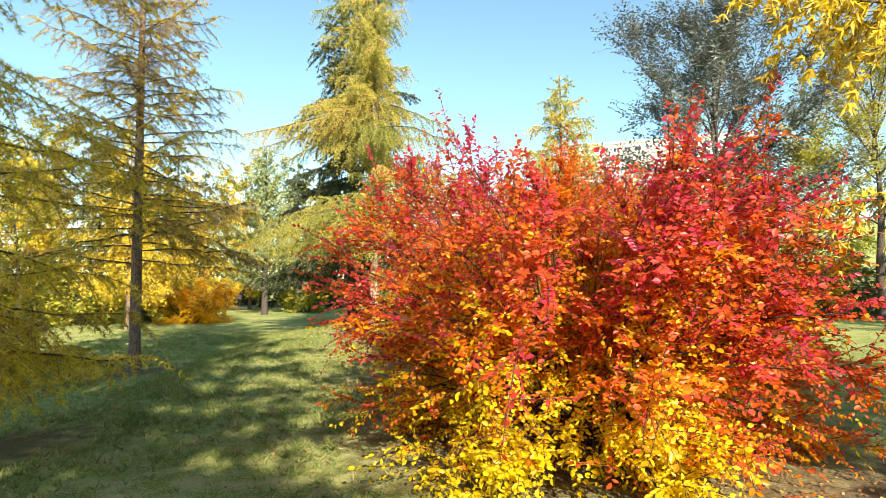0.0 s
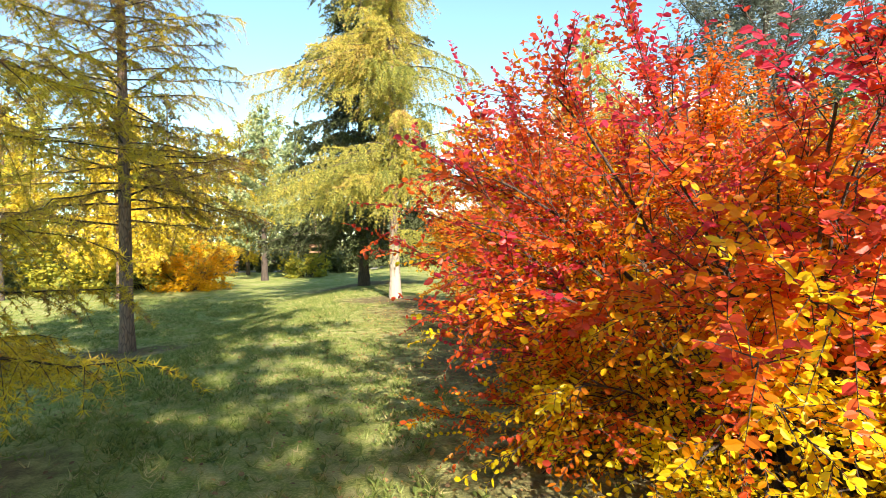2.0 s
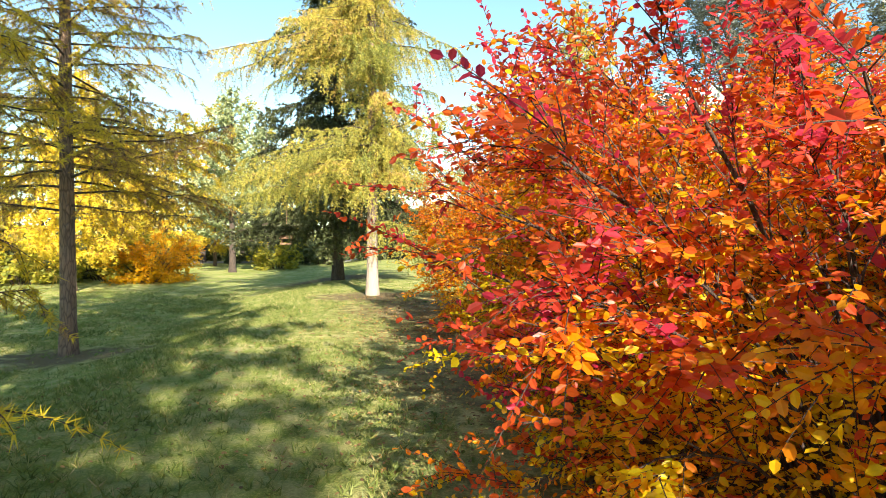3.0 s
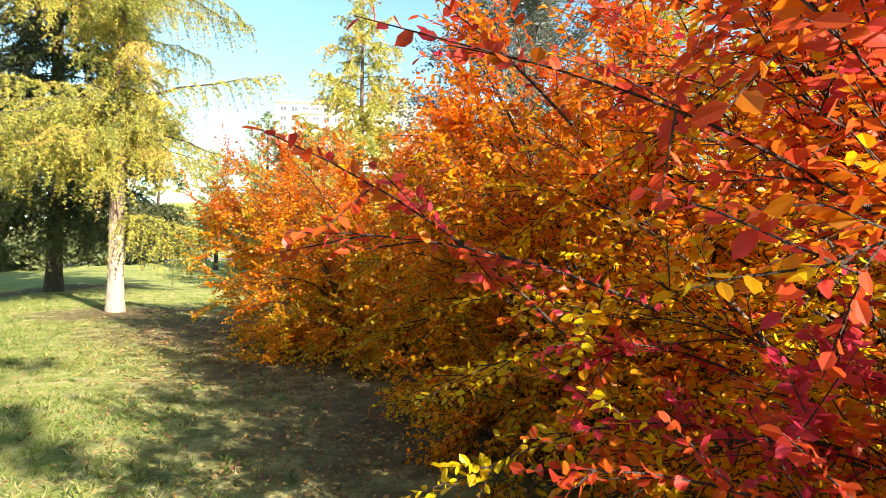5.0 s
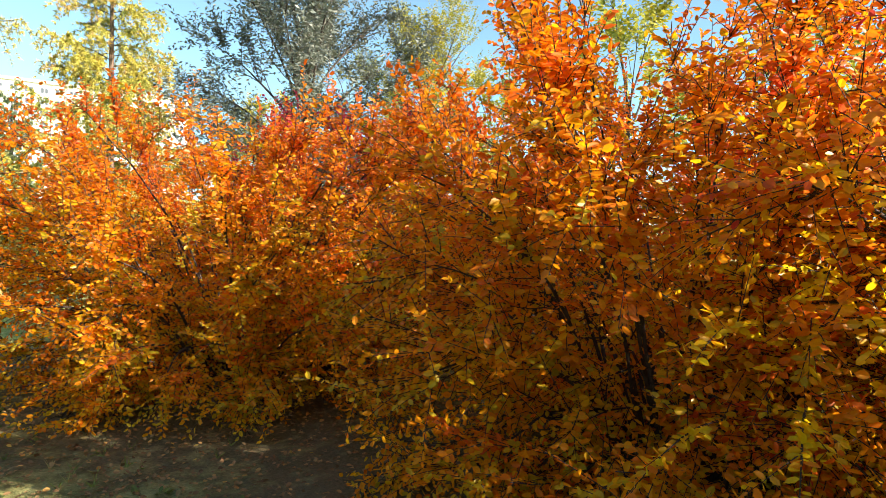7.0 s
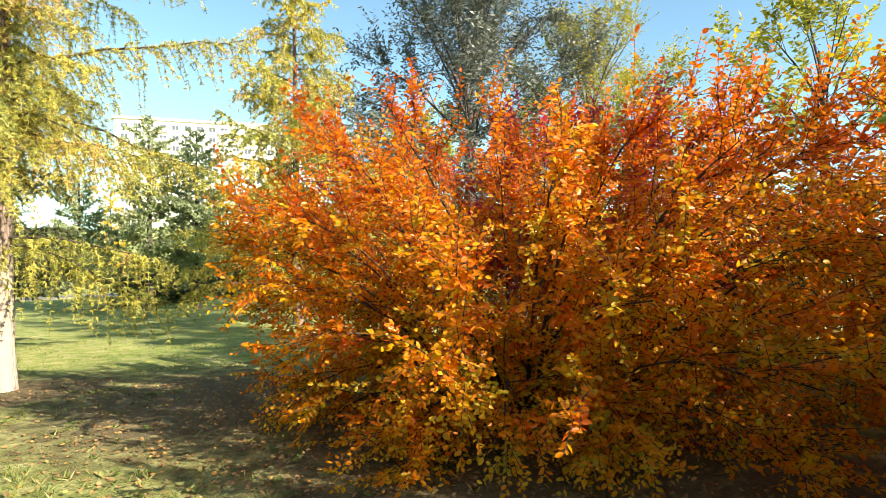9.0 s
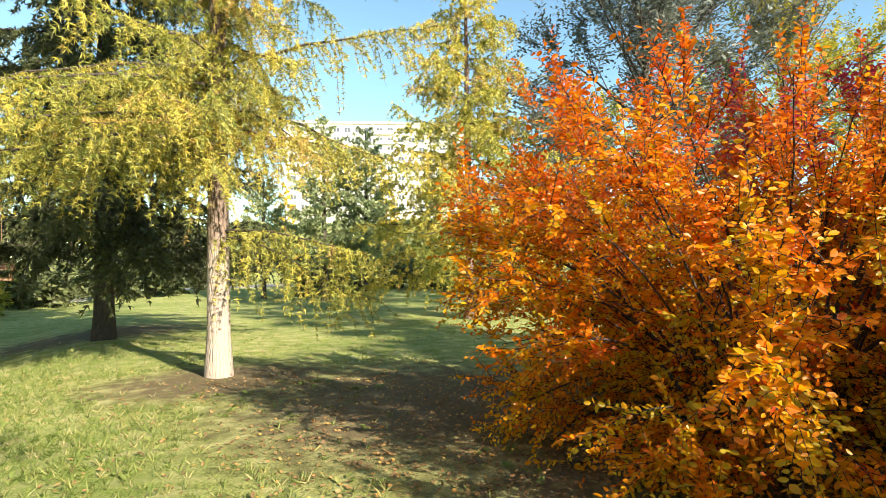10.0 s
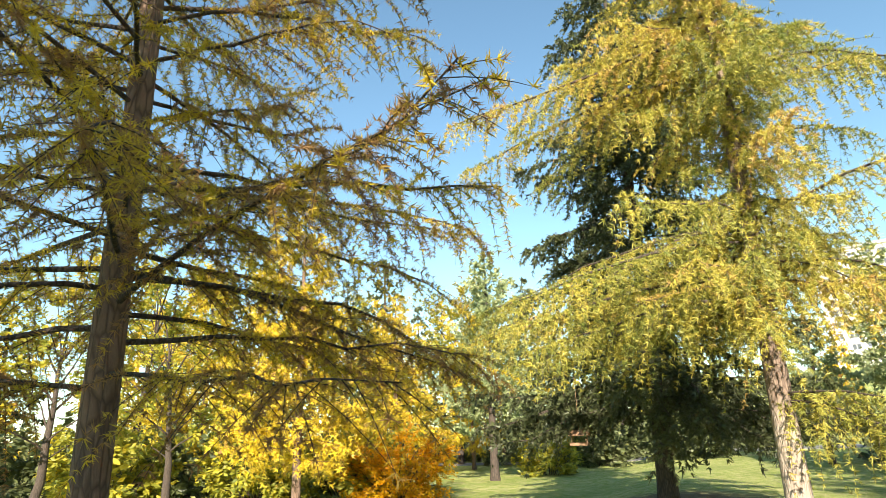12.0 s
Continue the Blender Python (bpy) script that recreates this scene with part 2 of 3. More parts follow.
def crown(r, stems, stem_r, per_stem, sec_len, twigs, twig_len, leaves, leaf_len, center, tint_of, sides=5, start=.35, up=.35, shoots=0, with_stems=True):
    """Side branches, twigs and leaves on stems (p, n, 3). Returns wood and leaves."""
    p = len(stems)
    wood = [tubes(stems, stem_r, sides)] if with_stems else []
    s = start + (1 - start) * r.random((p, per_stem)) ** .8
    o, d = along(stems, s)
    o, d = o.reshape(-1, 3), d.reshape(-1, 3)
    out = unit(o - center)
    d1 = unit(d * .6 + out * .6 + r.normal(size=o.shape) * .55 + np.array([0, 0, up]))
    ln = (sec_len * r.uniform(.5, 1.15, len(o)) * (1.15 - .5 * s.reshape(-1)))[:, None]
    q = np.linspace(0, 1, 5)[None, :, None]
    bend = r.normal(size=o.shape) * .18 + np.array([0, 0, up * .25])
    sec = o[:, None] + d1[:, None] * q * ln[:, None] + bend[:, None] * q ** 2 * ln[:, None]
    base = np.interp(s.reshape(-1), [0, 1], [stem_r[:, 0].mean(), stem_r[:, -1].mean()]) * .5
    wood.append(tubes(sec, np.maximum(base[:, None] * np.linspace(1, .35, 5)[None], .0025), 4))
    ts = .15 + .85 * r.random((len(sec), twigs))
    o2, d2 = along(sec, ts)
    o2, d2 = o2.reshape(-1, 3), d2.reshape(-1, 3)
    out2 = unit(o2 - center)
    d3 = unit(d2 * .7 + out2 * .45 + r.normal(size=o2.shape) * .6 + np.array([0, 0, up * .6]))
    l2 = twig_len * r.uniform(.5, 1.2, len(o2))
    if shoots:
        top = np.argsort(-(o2[:, 2] + r.normal(size=len(o2)) * .8))[:shoots]
        d3[top] = unit(d3[top] * .3 + np.array([0, 0, 1.0]) + out2[top] * .25)
        l2[top] = r.uniform(.2, .62, len(top))
    q = np.linspace(0, 1, 4)[None, :, None]
    tw = o2[:, None] + d3[:, None] * q * l2[:, None, None] + np.array([0, 0, -.10])[None, None] * q ** 2 * l2[:, None, None]
    wood.append(tubes(tw[:, [0, 2, 3]], np.tile(np.array([.0032, .0022, .0008]), (len(tw), 1)), 3))
    k = np.maximum(3, (leaves * l2 / twig_len).astype(int))
    idx = np.repeat(np.arange(len(tw)), k)
    step = np.concatenate([(np.arange(n) + .6) / n for n in k])
    alt = np.concatenate([np.arange(n) % 2 for n in k]) * 2 - 1
    pp, dd = along(tw[idx], step[:, None])
    pp, dd = pp[:, 0], dd[:, 0]
    side = unit(np.cross(dd, np.array([0, 0, 1.0]) + r.normal(size=dd.shape) * .25))
    ax = unit(dd * .55 + side * alt[:, None] * .9 + r.normal(size=dd.shape) * .28 + np.array([0, 0, -.12]))
    nrm = unit(np.array([0, 0, .45]) + unit(pp - center) * .55 + r.normal(size=dd.shape) * .5)
    ll = leaf_len * r.uniform(.6, 1.15, len(pp))
    tint = tint_of(pp, idx, r)
    return joined(wood), (pp, ax, nrm, ll, tint)


def bezier(a, b, c, n=7):
    q = np.linspace(0, 1, n)[None, :, None]
    return a[:, None] * (1 - q) ** 2 + 2 * b[:, None] * q * (1 - q) + c[:, None] * q ** 2


def shrub(name, x, y, rx, ry, h, seed, material, label, tint_of, stems=40, per_stem=12, twigs=9, leaves=15, leaf_len=.06, shoots=150, spread=.32, group="", sprays=(), single=None, dome=.42, slim=1.0, spray_tint=.72, skirt=.12, inside=.1):
    r = np.random.default_rng(seed)
    thing = tagged(new(name), label, "shrub", group)
    z0 = float(ground_z(x, y))
    thing.location = (x, y, z0)
    az = np.arange(stems) * 2.39996 + r.uniform(-.3, .3, stems)
    el = np.arcsin(-.34 + 1.34 * ((np.arange(stems) + r.random(stems)) / stems))
    lump = 1 + .05 * np.sin(az * 3 + seed) + r.uniform(-.10, .08, stems)
    flat = np.cos(el) ** dome * (1 - skirt * np.clip((.22 - el) / .4, 0, 1))
    end = np.stack([np.cos(az) * flat * rx, np.sin(az) * flat * ry, .22 * h + np.sign(el) * np.abs(np.sin(el)) ** .68 * .64 * h], -1) * lump[:, None] * .84
    foot = np.stack([np.cos(az) * rx, np.sin(az) * ry, np.zeros(stems)], -1) * (spread * np.sqrt(r.random(stems)) * np.cos(el))[:, None]
    mid = foot * .6 + end * .4 + np.array([0, 0, .2 * h])
    path = bezier(foot, mid, end, 9) + np.cumsum(r.normal(size=(stems, 9, 3)) * .012, 1)
    path[:, 0, 2] = -.03
    rad = r.uniform(.010, .022, stems)[:, None] * np.linspace(1, .3, 9)[None]
    center = np.array([0, 0, .35 * h])
    wood, (pp, ax, nr, ll, ti) = crown(r, path, rad, per_stem, .75, twigs, .34, leaves, leaf_len, center, tint_of, 6, inside, .2, shoots, False)
    if sprays:                      # long arching shoots that stand out of the crown
        a = np.array([q[0] for q in sprays]) - np.array([x, y, z0])
        b = np.array([q[1] for q in sprays]) - np.array([x, y, z0])
        arch = bezier(a, (a + b) / 2 + np.array([0, 0, .12]), b, 7)
        tw, ra = [arch], [np.tile(np.linspace(.006, .0015, 7), (len(a), 1))]
        for rep_i in range(5):
            so, sd = along(arch, r.uniform(.2, .85, (len(a), 1)))
            sd = unit(sd[:, 0] + r.normal(size=a.shape) * .55)
            tw.append(so + sd[:, None] * np.linspace(0, 1, 7)[None, :, None] * r.uniform(.15, .35, (len(a), 1, 1)))
            ra.append(np.tile(np.linspace(.003, .001, 7), (len(a), 1)))
        tw, ra = np.concatenate(tw), np.concatenate(ra)
        wood = joined([wood, tubes(tw, ra, 4)])
        k = np.where(np.arange(len(tw)) < len(a), 44, 14)
        own = np.repeat(np.arange(len(tw)), k)
        st = np.concatenate([(np.arange(c) + .5) / c for c in k])
        alt = np.concatenate([np.arange(c) % 2 for c in k]) * 2 - 1
        p2, d2 = along(tw[own], st[:, None])
        p2, d2 = p2[:, 0], d2[:, 0]
        sd = unit(np.cross(d2, np.array([0, 0, 1.0]) + r.normal(size=d2.shape) * .4))
        if single:
            me = raw_mesh("leaf", *scatter(LEAF, np.zeros((1, 3)), np.array([[1.0, 0, 0]]), np.array([[0, 0, 1.0]]), 1.0, .85, np.zeros(1))[:2])
            me.materials.append(single)
            axs = unit(d2 * .6 + sd * alt[:, None] * .8 + r.normal(size=d2.shape) * .3)
            ups = unit(np.array([0, 0, .5]) + r.normal(size=d2.shape) * .6)
            one = np.flatnonzero((own < len(a)) & (st > .12))[:300]
            for i in one:
                lf = new("leaf", me)
                lf.parent = thing
                ex = Vector(axs[i])
                ey = Vector(ups[i]).cross(ex).normalized()
                ez = ex.cross(ey)
                size = leaf_len * .92 * r.uniform(.6, 1.15)
                lf.matrix_basis = Matrix.Translation(p2[i]) @ Matrix((ex, ey, ez)).transposed().to_4x4() @ Matrix.Scale(size, 4)
            rest = np.setdiff1d(np.arange(len(p2)), one)
            p2, d2, sd, alt, own = p2[rest], d2[rest], sd[rest], alt[rest], own[rest]
        pp = np.concatenate([pp, p2])
        ax = np.concatenate([ax, unit(d2 * .6 + sd * alt[:, None] * .8 + r.normal(size=d2.shape) * .3)])
        nr = np.concatenate([nr, unit(np.array([0, 0, .5]) + r.normal(size=d2.shape) * .6)])
        ll = np.concatenate([ll, leaf_len * .92 * r.uniform(.6, 1.15, len(p2))])
        ti = np.concatenate([ti, np.clip(np.array([q[2] if len(q) > 2 else spray_tint for q in sprays])[own % len(a)] + .12 * r.normal(size=len(tw))[own] + r.normal(size=len(p2)) * .1, 0, 1)])
    keep = pp[:, 2] > .04
    pp, ax, nr, ll, ti = pp[keep], ax[keep], nr[keep], ll[keep], ti[keep]
    for i in range(stems):
        part("stem", raw_mesh("stem", *tubes(path[i:i + 1], rad[i:i + 1], 6), smooth=True), STEM, thing)
    part("twigwork", raw_mesh("twigwork", *wood, smooth=True), STEM, thing, kind="stuff")
    v, f, t = scatter(FAR_LEAF if leaf_len > .08 else LEAF, pp, ax, nr, ll, ll * r.uniform(.52, .74, len(ll)) * slim, ti)
    part("foliage", raw_mesh("foliage", v, f, t), material, thing, kind="stuff")
    return thing


def conifer(name, x, y, h, r0, crown_z, reach, seed, needle, bark, label, branches=80, per_m=9.0, lets=.42, hang=.5, tuft=.045, gap=.035,
            droop=.25, rise=.15, template=TUFT, tint=(.5, .2), lean=(0.0, 0.0), taper=.75, jitter=.25, bow=0.0, dead=0, keep=1.0, group="", let_r=.004, extra=(), inner=.12, heavy=(0.0, 0.0), open_side=None, ragged=1.0):
    r = np.random.default_rng(seed)
    z0 = float(ground_z(x, y))
    thing = tagged(new(name), label, "tree", group)
    thing.location = (x, y, z0)
    n = 22
    s = np.linspace(0, 1, n)
    spine = np.stack([lean[0] * s * h + bow * np.sin(s * 3) * .3, lean[1] * s * h + bow * np.sin(s * 4 + 1) * .2, s * h - .05], -1)
    rad = r0 * (1 - s) ** .85 + .012
    rad[0] *= 1.25
    tv, tf = tubes(spine[None], rad[None], 14)
    part("trunk", raw_mesh("trunk", tv, tf, smooth=True), bark, thing)
    zs = crown_z + (h * .985 - crown_z) * (np.arange(branches) + r.uniform(-.4, .4, branches)) / branches
    zs = np.clip(zs, crown_z * .95, h * .99)
    az = np.arange(branches) * 2.39996 + r.uniform(-.5, .5, branches)
    rel = (zs - crown_z) / (h - crown_z)
    bl = reach * (1 - np.clip(rel, 0, 1)) ** taper * r.uniform(1 - jitter * 1.6, 1 + jitter * .5, branches) + .12
    bl = bl * (1 + heavy[0] * np.cos(az - radians(heavy[1])))
    if open_side:                       # one side of the crown is thin between two heights
        lo, hi, bearing, left = open_side
        bl = np.where((zs > lo) & (zs < hi) & (np.cos(az - radians(bearing)) > .2), bl * left, bl)
    sag = np.full(len(zs), droop)
    for ez, eaz, el, *es in extra:      # single limbs: height, bearing from +x, length, sag
        zs, az, bl, rel, sag = np.append(zs, ez), np.append(az, radians(eaz)), np.append(bl, el), np.append(rel, 0.0), np.append(sag, es or [droop])
    sag = sag[:, None, None]
    branches = len(zs)
    o = np.stack([np.interp(zs, spine[:, 2], spine[:, i]) for i in range(3)], -1)
    out = np.stack([np.cos(az), np.sin(az), np.zeros(branches)], -1)
    q = np.linspace(0, 1, 9)[None, :, None]
    up = np.array([0, 0, 1.0])
    slope = (rise + .5 * rel ** 2 + r.uniform(-.14, .16, branches) * ragged)[:, None, None]
    path = o[:, None] + (out[:, None] * q + up * (slope * q - sag * 1.9 * q ** 2 + sag * 1.05 * q ** 3)) * bl[:, None, None]
    path += np.cumsum(r.normal(size=path.shape) * .035 * ragged, 1) * np.sqrt(bl)[:, None, None] * np.linspace(0, 1, 9)[None, :, None]
    brad = np.maximum((.007 + .0055 * bl)[:, None] * np.linspace(1, .18, 9)[None], .003)
    for i in range(branches):
        part("branch", raw_mesh("branch", *tubes(path[i:i + 1], brad[i:i + 1], 6), smooth=True), BARK_DARK, thing)
    wood = []
    k = np.maximum(4, (per_m * bl).astype(int))
    idx = np.repeat(np.arange(branches), k)
    bs = np.concatenate([(np.arange(m) + r.random(m)) / m for m in k]) ** .85
    bs = inner + (1 - inner) * bs
    oo, dd = along(path[idx], bs[:, None])
    oo, dd = oo[:, 0], dd[:, 0]
    side = unit(np.cross(dd, up)) * np.where(r.random(len(oo)) < .5, 1, -1)[:, None]
    d1 = unit(side * r.uniform(.3, 1, (len(oo), 1)) + dd * r.uniform(.2, .9, (len(oo), 1)) - up * hang * r.uniform(0, 1.4, (len(oo), 1)) + r.normal(size=oo.shape) * .15)
    ln = lets * np.clip(bl[idx], .3, 1.3) * r.uniform(.35, 1.15, len(oo)) * (1.1 - .6 * bs)
    q = np.linspace(0, 1, 5)[None, :, None]
    tw = oo[:, None] + d1[:, None] * q * ln[:, None, None] - up * (hang * .45) * q ** 2 * ln[:, None, None]
    wood.append(tubes(tw, np.tile(np.linspace(let_r, let_r * .3, 5), (len(tw), 1)), 3))
    part("twigwork", raw_mesh("twigwork", *joined(wood), smooth=True), BARK_DARK, thing, kind="stuff")
    both = np.concatenate([tw, path[:, [0, 2, 4, 6, 8]]])
    bln = np.concatenate([ln, bl])
    m = np.maximum(2, (bln / gap).astype(int))
    own = np.repeat(np.arange(len(both)), m)
    st = np.concatenate([(np.arange(c) + r.random(c)) / c for c in m])
    tip_only = (own < len(tw)) | (st > .3)
    full = np.clip(r.normal(keep, .3, len(both)), .25, 1.0)
    use = tip_only & (r.random(len(own)) < full[own])
    own, st = own[use], st[use]
    pp, ax = along(both[own], st[:, None])
    pp, ax = pp[:, 0], ax[:, 0]
    jit = r.normal(size=pp.shape)
    axis = unit(ax * .7 + jit * .55)
    tone = np.concatenate([r.normal(size=branches)[idx] * .5 + r.normal(size=len(tw)) * .5, r.normal(size=branches)])
    tt = np.clip(tint[0] + tint[1] * tone[own] + r.normal(size=len(own)) * .10, 0, 1)
    sz = tuft * r.uniform(.65, 1.2, len(own))
    v, f, t = scatter(template, pp, axis, jit + .01, sz, sz, tt)
    part("foliage", raw_mesh("foliage", v, f, t), needle, thing, kind="stuff")
    return thing


def broadleaf(name, x, y, h, r0, rx, seed, material, bark, label, limbs=16, per_limb=9, twigs=8, leaves=9, leaf_len=.10, crown_z=.3, tint=(.5, .2), up=.3, group="", width=.6):
    r = np.random.default_rng(seed)
    thing = tagged(new(name), label, "tree", group)
    thing.location = (x, y, float(ground_z(x, y)))
    s = np.linspace(0, 1, 12)
    spine = np.stack([np.cumsum(r.normal(size=12)) * .06 * (s > .1), np.cumsum(r.normal(size=12)) * .06 * (s > .1), s * h * .8 - .05], -1)
    part("trunk", raw_mesh("trunk", *tubes(spine[None], (r0 * (1 - .85 * s))[None], 10), smooth=True), bark, thing)
    zs = h * (crown_z + (.76 - crown_z) * (np.arange(limbs) + .5) / limbs)
    o = np.stack([np.interp(zs, spine[:, 2], spine[:, i]) for i in range(3)], -1)
    az = np.arange(limbs) * 2.39996 + r.uniform(-.4, .4, limbs)
    el = np.linspace(.35, 1.25, limbs)
    reach = rx * (.75 + .5 * np.sin(np.linspace(.3, 2.6, limbs))) * r.uniform(.75, 1.1, limbs)
    end = o + np.stack([np.cos(az) * np.cos(el), np.sin(az) * np.cos(el), np.sin(el) * .9], -1) * reach[:, None] * 1.25
    mid = o + (end - o) * .5 + np.array([0, 0, .12 * h * .5])
    path = bezier(o, mid, end, 8) + np.cumsum(r.normal(size=(limbs, 8, 3)) * .03, 1)
    rad = (r0 * .24) * np.linspace(1, .2, 8)[None] * r.uniform(.6, 1, limbs)[:, None]
    lump = r.normal(size=40)

    def tone(pp, idx, rr):
        return np.clip(tint[0] + tint[1] * (lump[(idx // 40) % 40] * .6 + rr.normal(size=len(pp)) * .5), 0, 1)
    wood, (pp, ax, nr, ll, ti) = crown(r, path, rad, per_limb, rx * .55, twigs, rx * .3, leaves, leaf_len, np.array([0, 0, h * .5]), tone, 6, .2, up, 0, False)
    for i in range(limbs):
        part("limb", raw_mesh("limb", *tubes(path[i:i + 1], rad[i:i + 1], 6), smooth=True), bark, thing)
    part("twigwork", raw_mesh("twigwork", *wood, smooth=True), bark, thing, kind="stuff")
    v, f, t = scatter(FAR_LEAF, pp, ax, nr, ll, ll * width * 1.15, ti)
    part("foliage", raw_mesh("foliage", v, f, t), material, thing, kind="stuff")
    return thing


# ---- ground ----
def ground_material():
    m, t, p, out = shader("lawn")
    tc = t.nodes.new("ShaderNodeTexCoord").outputs["Object"]
    fine, mid, broad = noise_node(t, 45, 6, .7, tc), noise_node(t, 3.5, 5, .6, tc), noise_node(t, .35, 3, .5, tc)
    grass = ramp_node(t, [(.3, (.09, .15, .03)), (.5, (.24, .31, .06)), (.68, (.54, .53, .18))], fine.outputs["Fac"]).outputs["Color"]
    dry = mix_color(t, fine.outputs["Fac"], (.38, .31, .14), (.76, .66, .37))
    f1 = ramp_node(t, [(.40, (0, 0, 0)), (.64, (1, 1, 1))], mid.outputs["Fac"]).outputs["Color"]
    c = mix_color(t, math_node(t, "MULTIPLY", f1, .66), grass, dry)
    green = ramp_node(t, [(.42, (0, 0, 0)), (.62, (1, 1, 1))], broad.outputs["Fac"]).outputs["Color"]
    c = mix_color(t, math_node(t, "MULTIPLY", green, .4), c, (.15, .22, .045))
    # bare earth round the feet of the trees and along the shrubs
    geo = t.nodes.new("ShaderNodeNewGeometry").outputs["Position"]
    bare = None
    for x, y, rx, ry in BARE:
        mp = t.nodes.new("ShaderNodeMapping")
        mp.inputs["Location"].default_value = (-x / rx, -y / ry, 0)
        mp.inputs["Scale"].default_value = (1 / rx, 1 / ry, 0)
        t.links.new(geo, mp.inputs["Vector"])
        ln = t.nodes.new("ShaderNodeVectorMath")
        ln.operation = "LENGTH"
        t.links.new(mp.outputs[0], ln.inputs[0])
        d = math_node(t, "ADD", ln.outputs["Value"], math_node(t, "MULTIPLY", math_node(t, "SUBTRACT", mid.outputs["Fac"], .5), 1.6))
        w = ramp_node(t, [(.45, (1, 1, 1)), (.95, (0, 0, 0))], d).outputs["Color"]
        bare = w if bare is None else math_node(t, "MAXIMUM", bare, w)
    soil = mix_color(t, fine.outputs["Fac"], (.055, .036, .026), (.25, .17, .115))
    c = mix_color(t, math_node(t, "MULTIPLY", bare, .85), c, soil)
    t.links.new(c, p.inputs["Base Color"])
    p.inputs["Roughness"].default_value = .95
    p.inputs["Specular IOR Level"].default_value = .15
    bump(t, math_node(t, "ADD", fine.outputs["Fac"], mid.outputs["Fac"]), p, .9, .04)
    return m


BARE = [(-6.8, 13.5, 1.7, 1.2), (-2.2, 19.4, 2.2, 1.6), (1.4, 6.6, 3.0, 3.3), (1.0, 13.6, 3.4, 4.6), (-4.2, 27.6, 3.2, 2.2), (-4.6, 6.2, 1.4, 1.4), (-.4, 17.0, 2.9, 3.4), (1.0, 10.2, 3.2, 2.8), (3.4, 4.2, 2.0, 2.0)]


def ground():
    a = np.concatenate([-np.geomspace(3000, 60, 14), np.linspace(-50, 50, 101), np.geomspace(60, 3000, 14)])
    gx, gy = np.meshgrid(a, a + 12.0, indexing="ij")
    r = np.random.default_rng(5)
    gz = ground_z(np.clip(gx, -150, 150), np.clip(gy, -150, 150))
    bumps = r.normal(size=gx.shape) * .012 * (np.abs(gx) < 45)
    v = np.stack([gx, gy, gz + bumps], -1).reshape(-1, 3)
    n = len(a)
    i, j = np.meshgrid(np.arange(n - 1), np.arange(n - 1), indexing="ij")
    f = np.stack([i * n + j, (i + 1) * n + j, (i + 1) * n + j + 1, i * n + j + 1], -1).reshape(-1, 4)
    return tagged(part("ground", raw_mesh("ground", v, f, smooth=True), ground_material()), "mown lawn with dry patches and bare earth under the trees", "lawn", kind="structure")


ground()

# ---- shrubs ----
def red_tint(pp, idx, r):
    """Leaves in full sun turn red first, those low down and inside are still yellow."""
    way = unit(pp / np.array([2.7, 3.0, 2.0]) - np.array([0, 0, .35]))
    low_south = np.exp(-(pp[:, 2] / 1.05) ** 2) * np.clip(-pp[:, 1] / 2.2, 0, 1) * np.clip(1.0 - pp[:, 0], .1, 1)
    sunny = .31 + .12 * pp[:, 2] + .22 * np.maximum(0, way @ np.array(to_sun)) - .72 * low_south - .30 * np.clip(pp[:, 1] / 2.4, 0, 1) + .35 * (np.linalg.norm((pp - np.array([0, 0, .9])) / np.array([2.7, 3.2, 2.2]), axis=1) - .8)
    tw = np.random.default_rng(8).normal(size=idx.max() + 1)
    lump = np.random.default_rng(18).normal(size=idx.max() // 11 + 1)
    return np.clip(sunny + tw[idx] * .17 + lump[idx // 11] * .15 + r.normal(size=len(pp)) * .09, 0, 1)


def gold_tint(pp, idx, r):
    sunny = .15 + .036 * pp[:, 2] ** 2 + .22 * np.clip(pp[:, 2] - 3.3, 0, 1)
    tw = np.random.default_rng(9).normal(size=idx.max() + 1)
    lump = np.random.default_rng(19).normal(size=idx.max() // 11 + 1)
    return np.clip(sunny + tw[idx] * .10 + lump[idx // 11] * .10 + r.normal(size=len(pp)) * .08, 0, 1)


def wine_tint(pp, idx, r):
    return np.clip(.62 + .09 * pp[:, 2] + r.normal(size=len(pp)) * .12, 0, 1)


def yellow_tint(pp, idx, r):
    return np.clip(.03 + .05 * pp[:, 2] + .22 * np.clip(pp[:, 2] - 2.2, 0, 1) + r.normal(size=len(pp)) * .05, .04, .7)


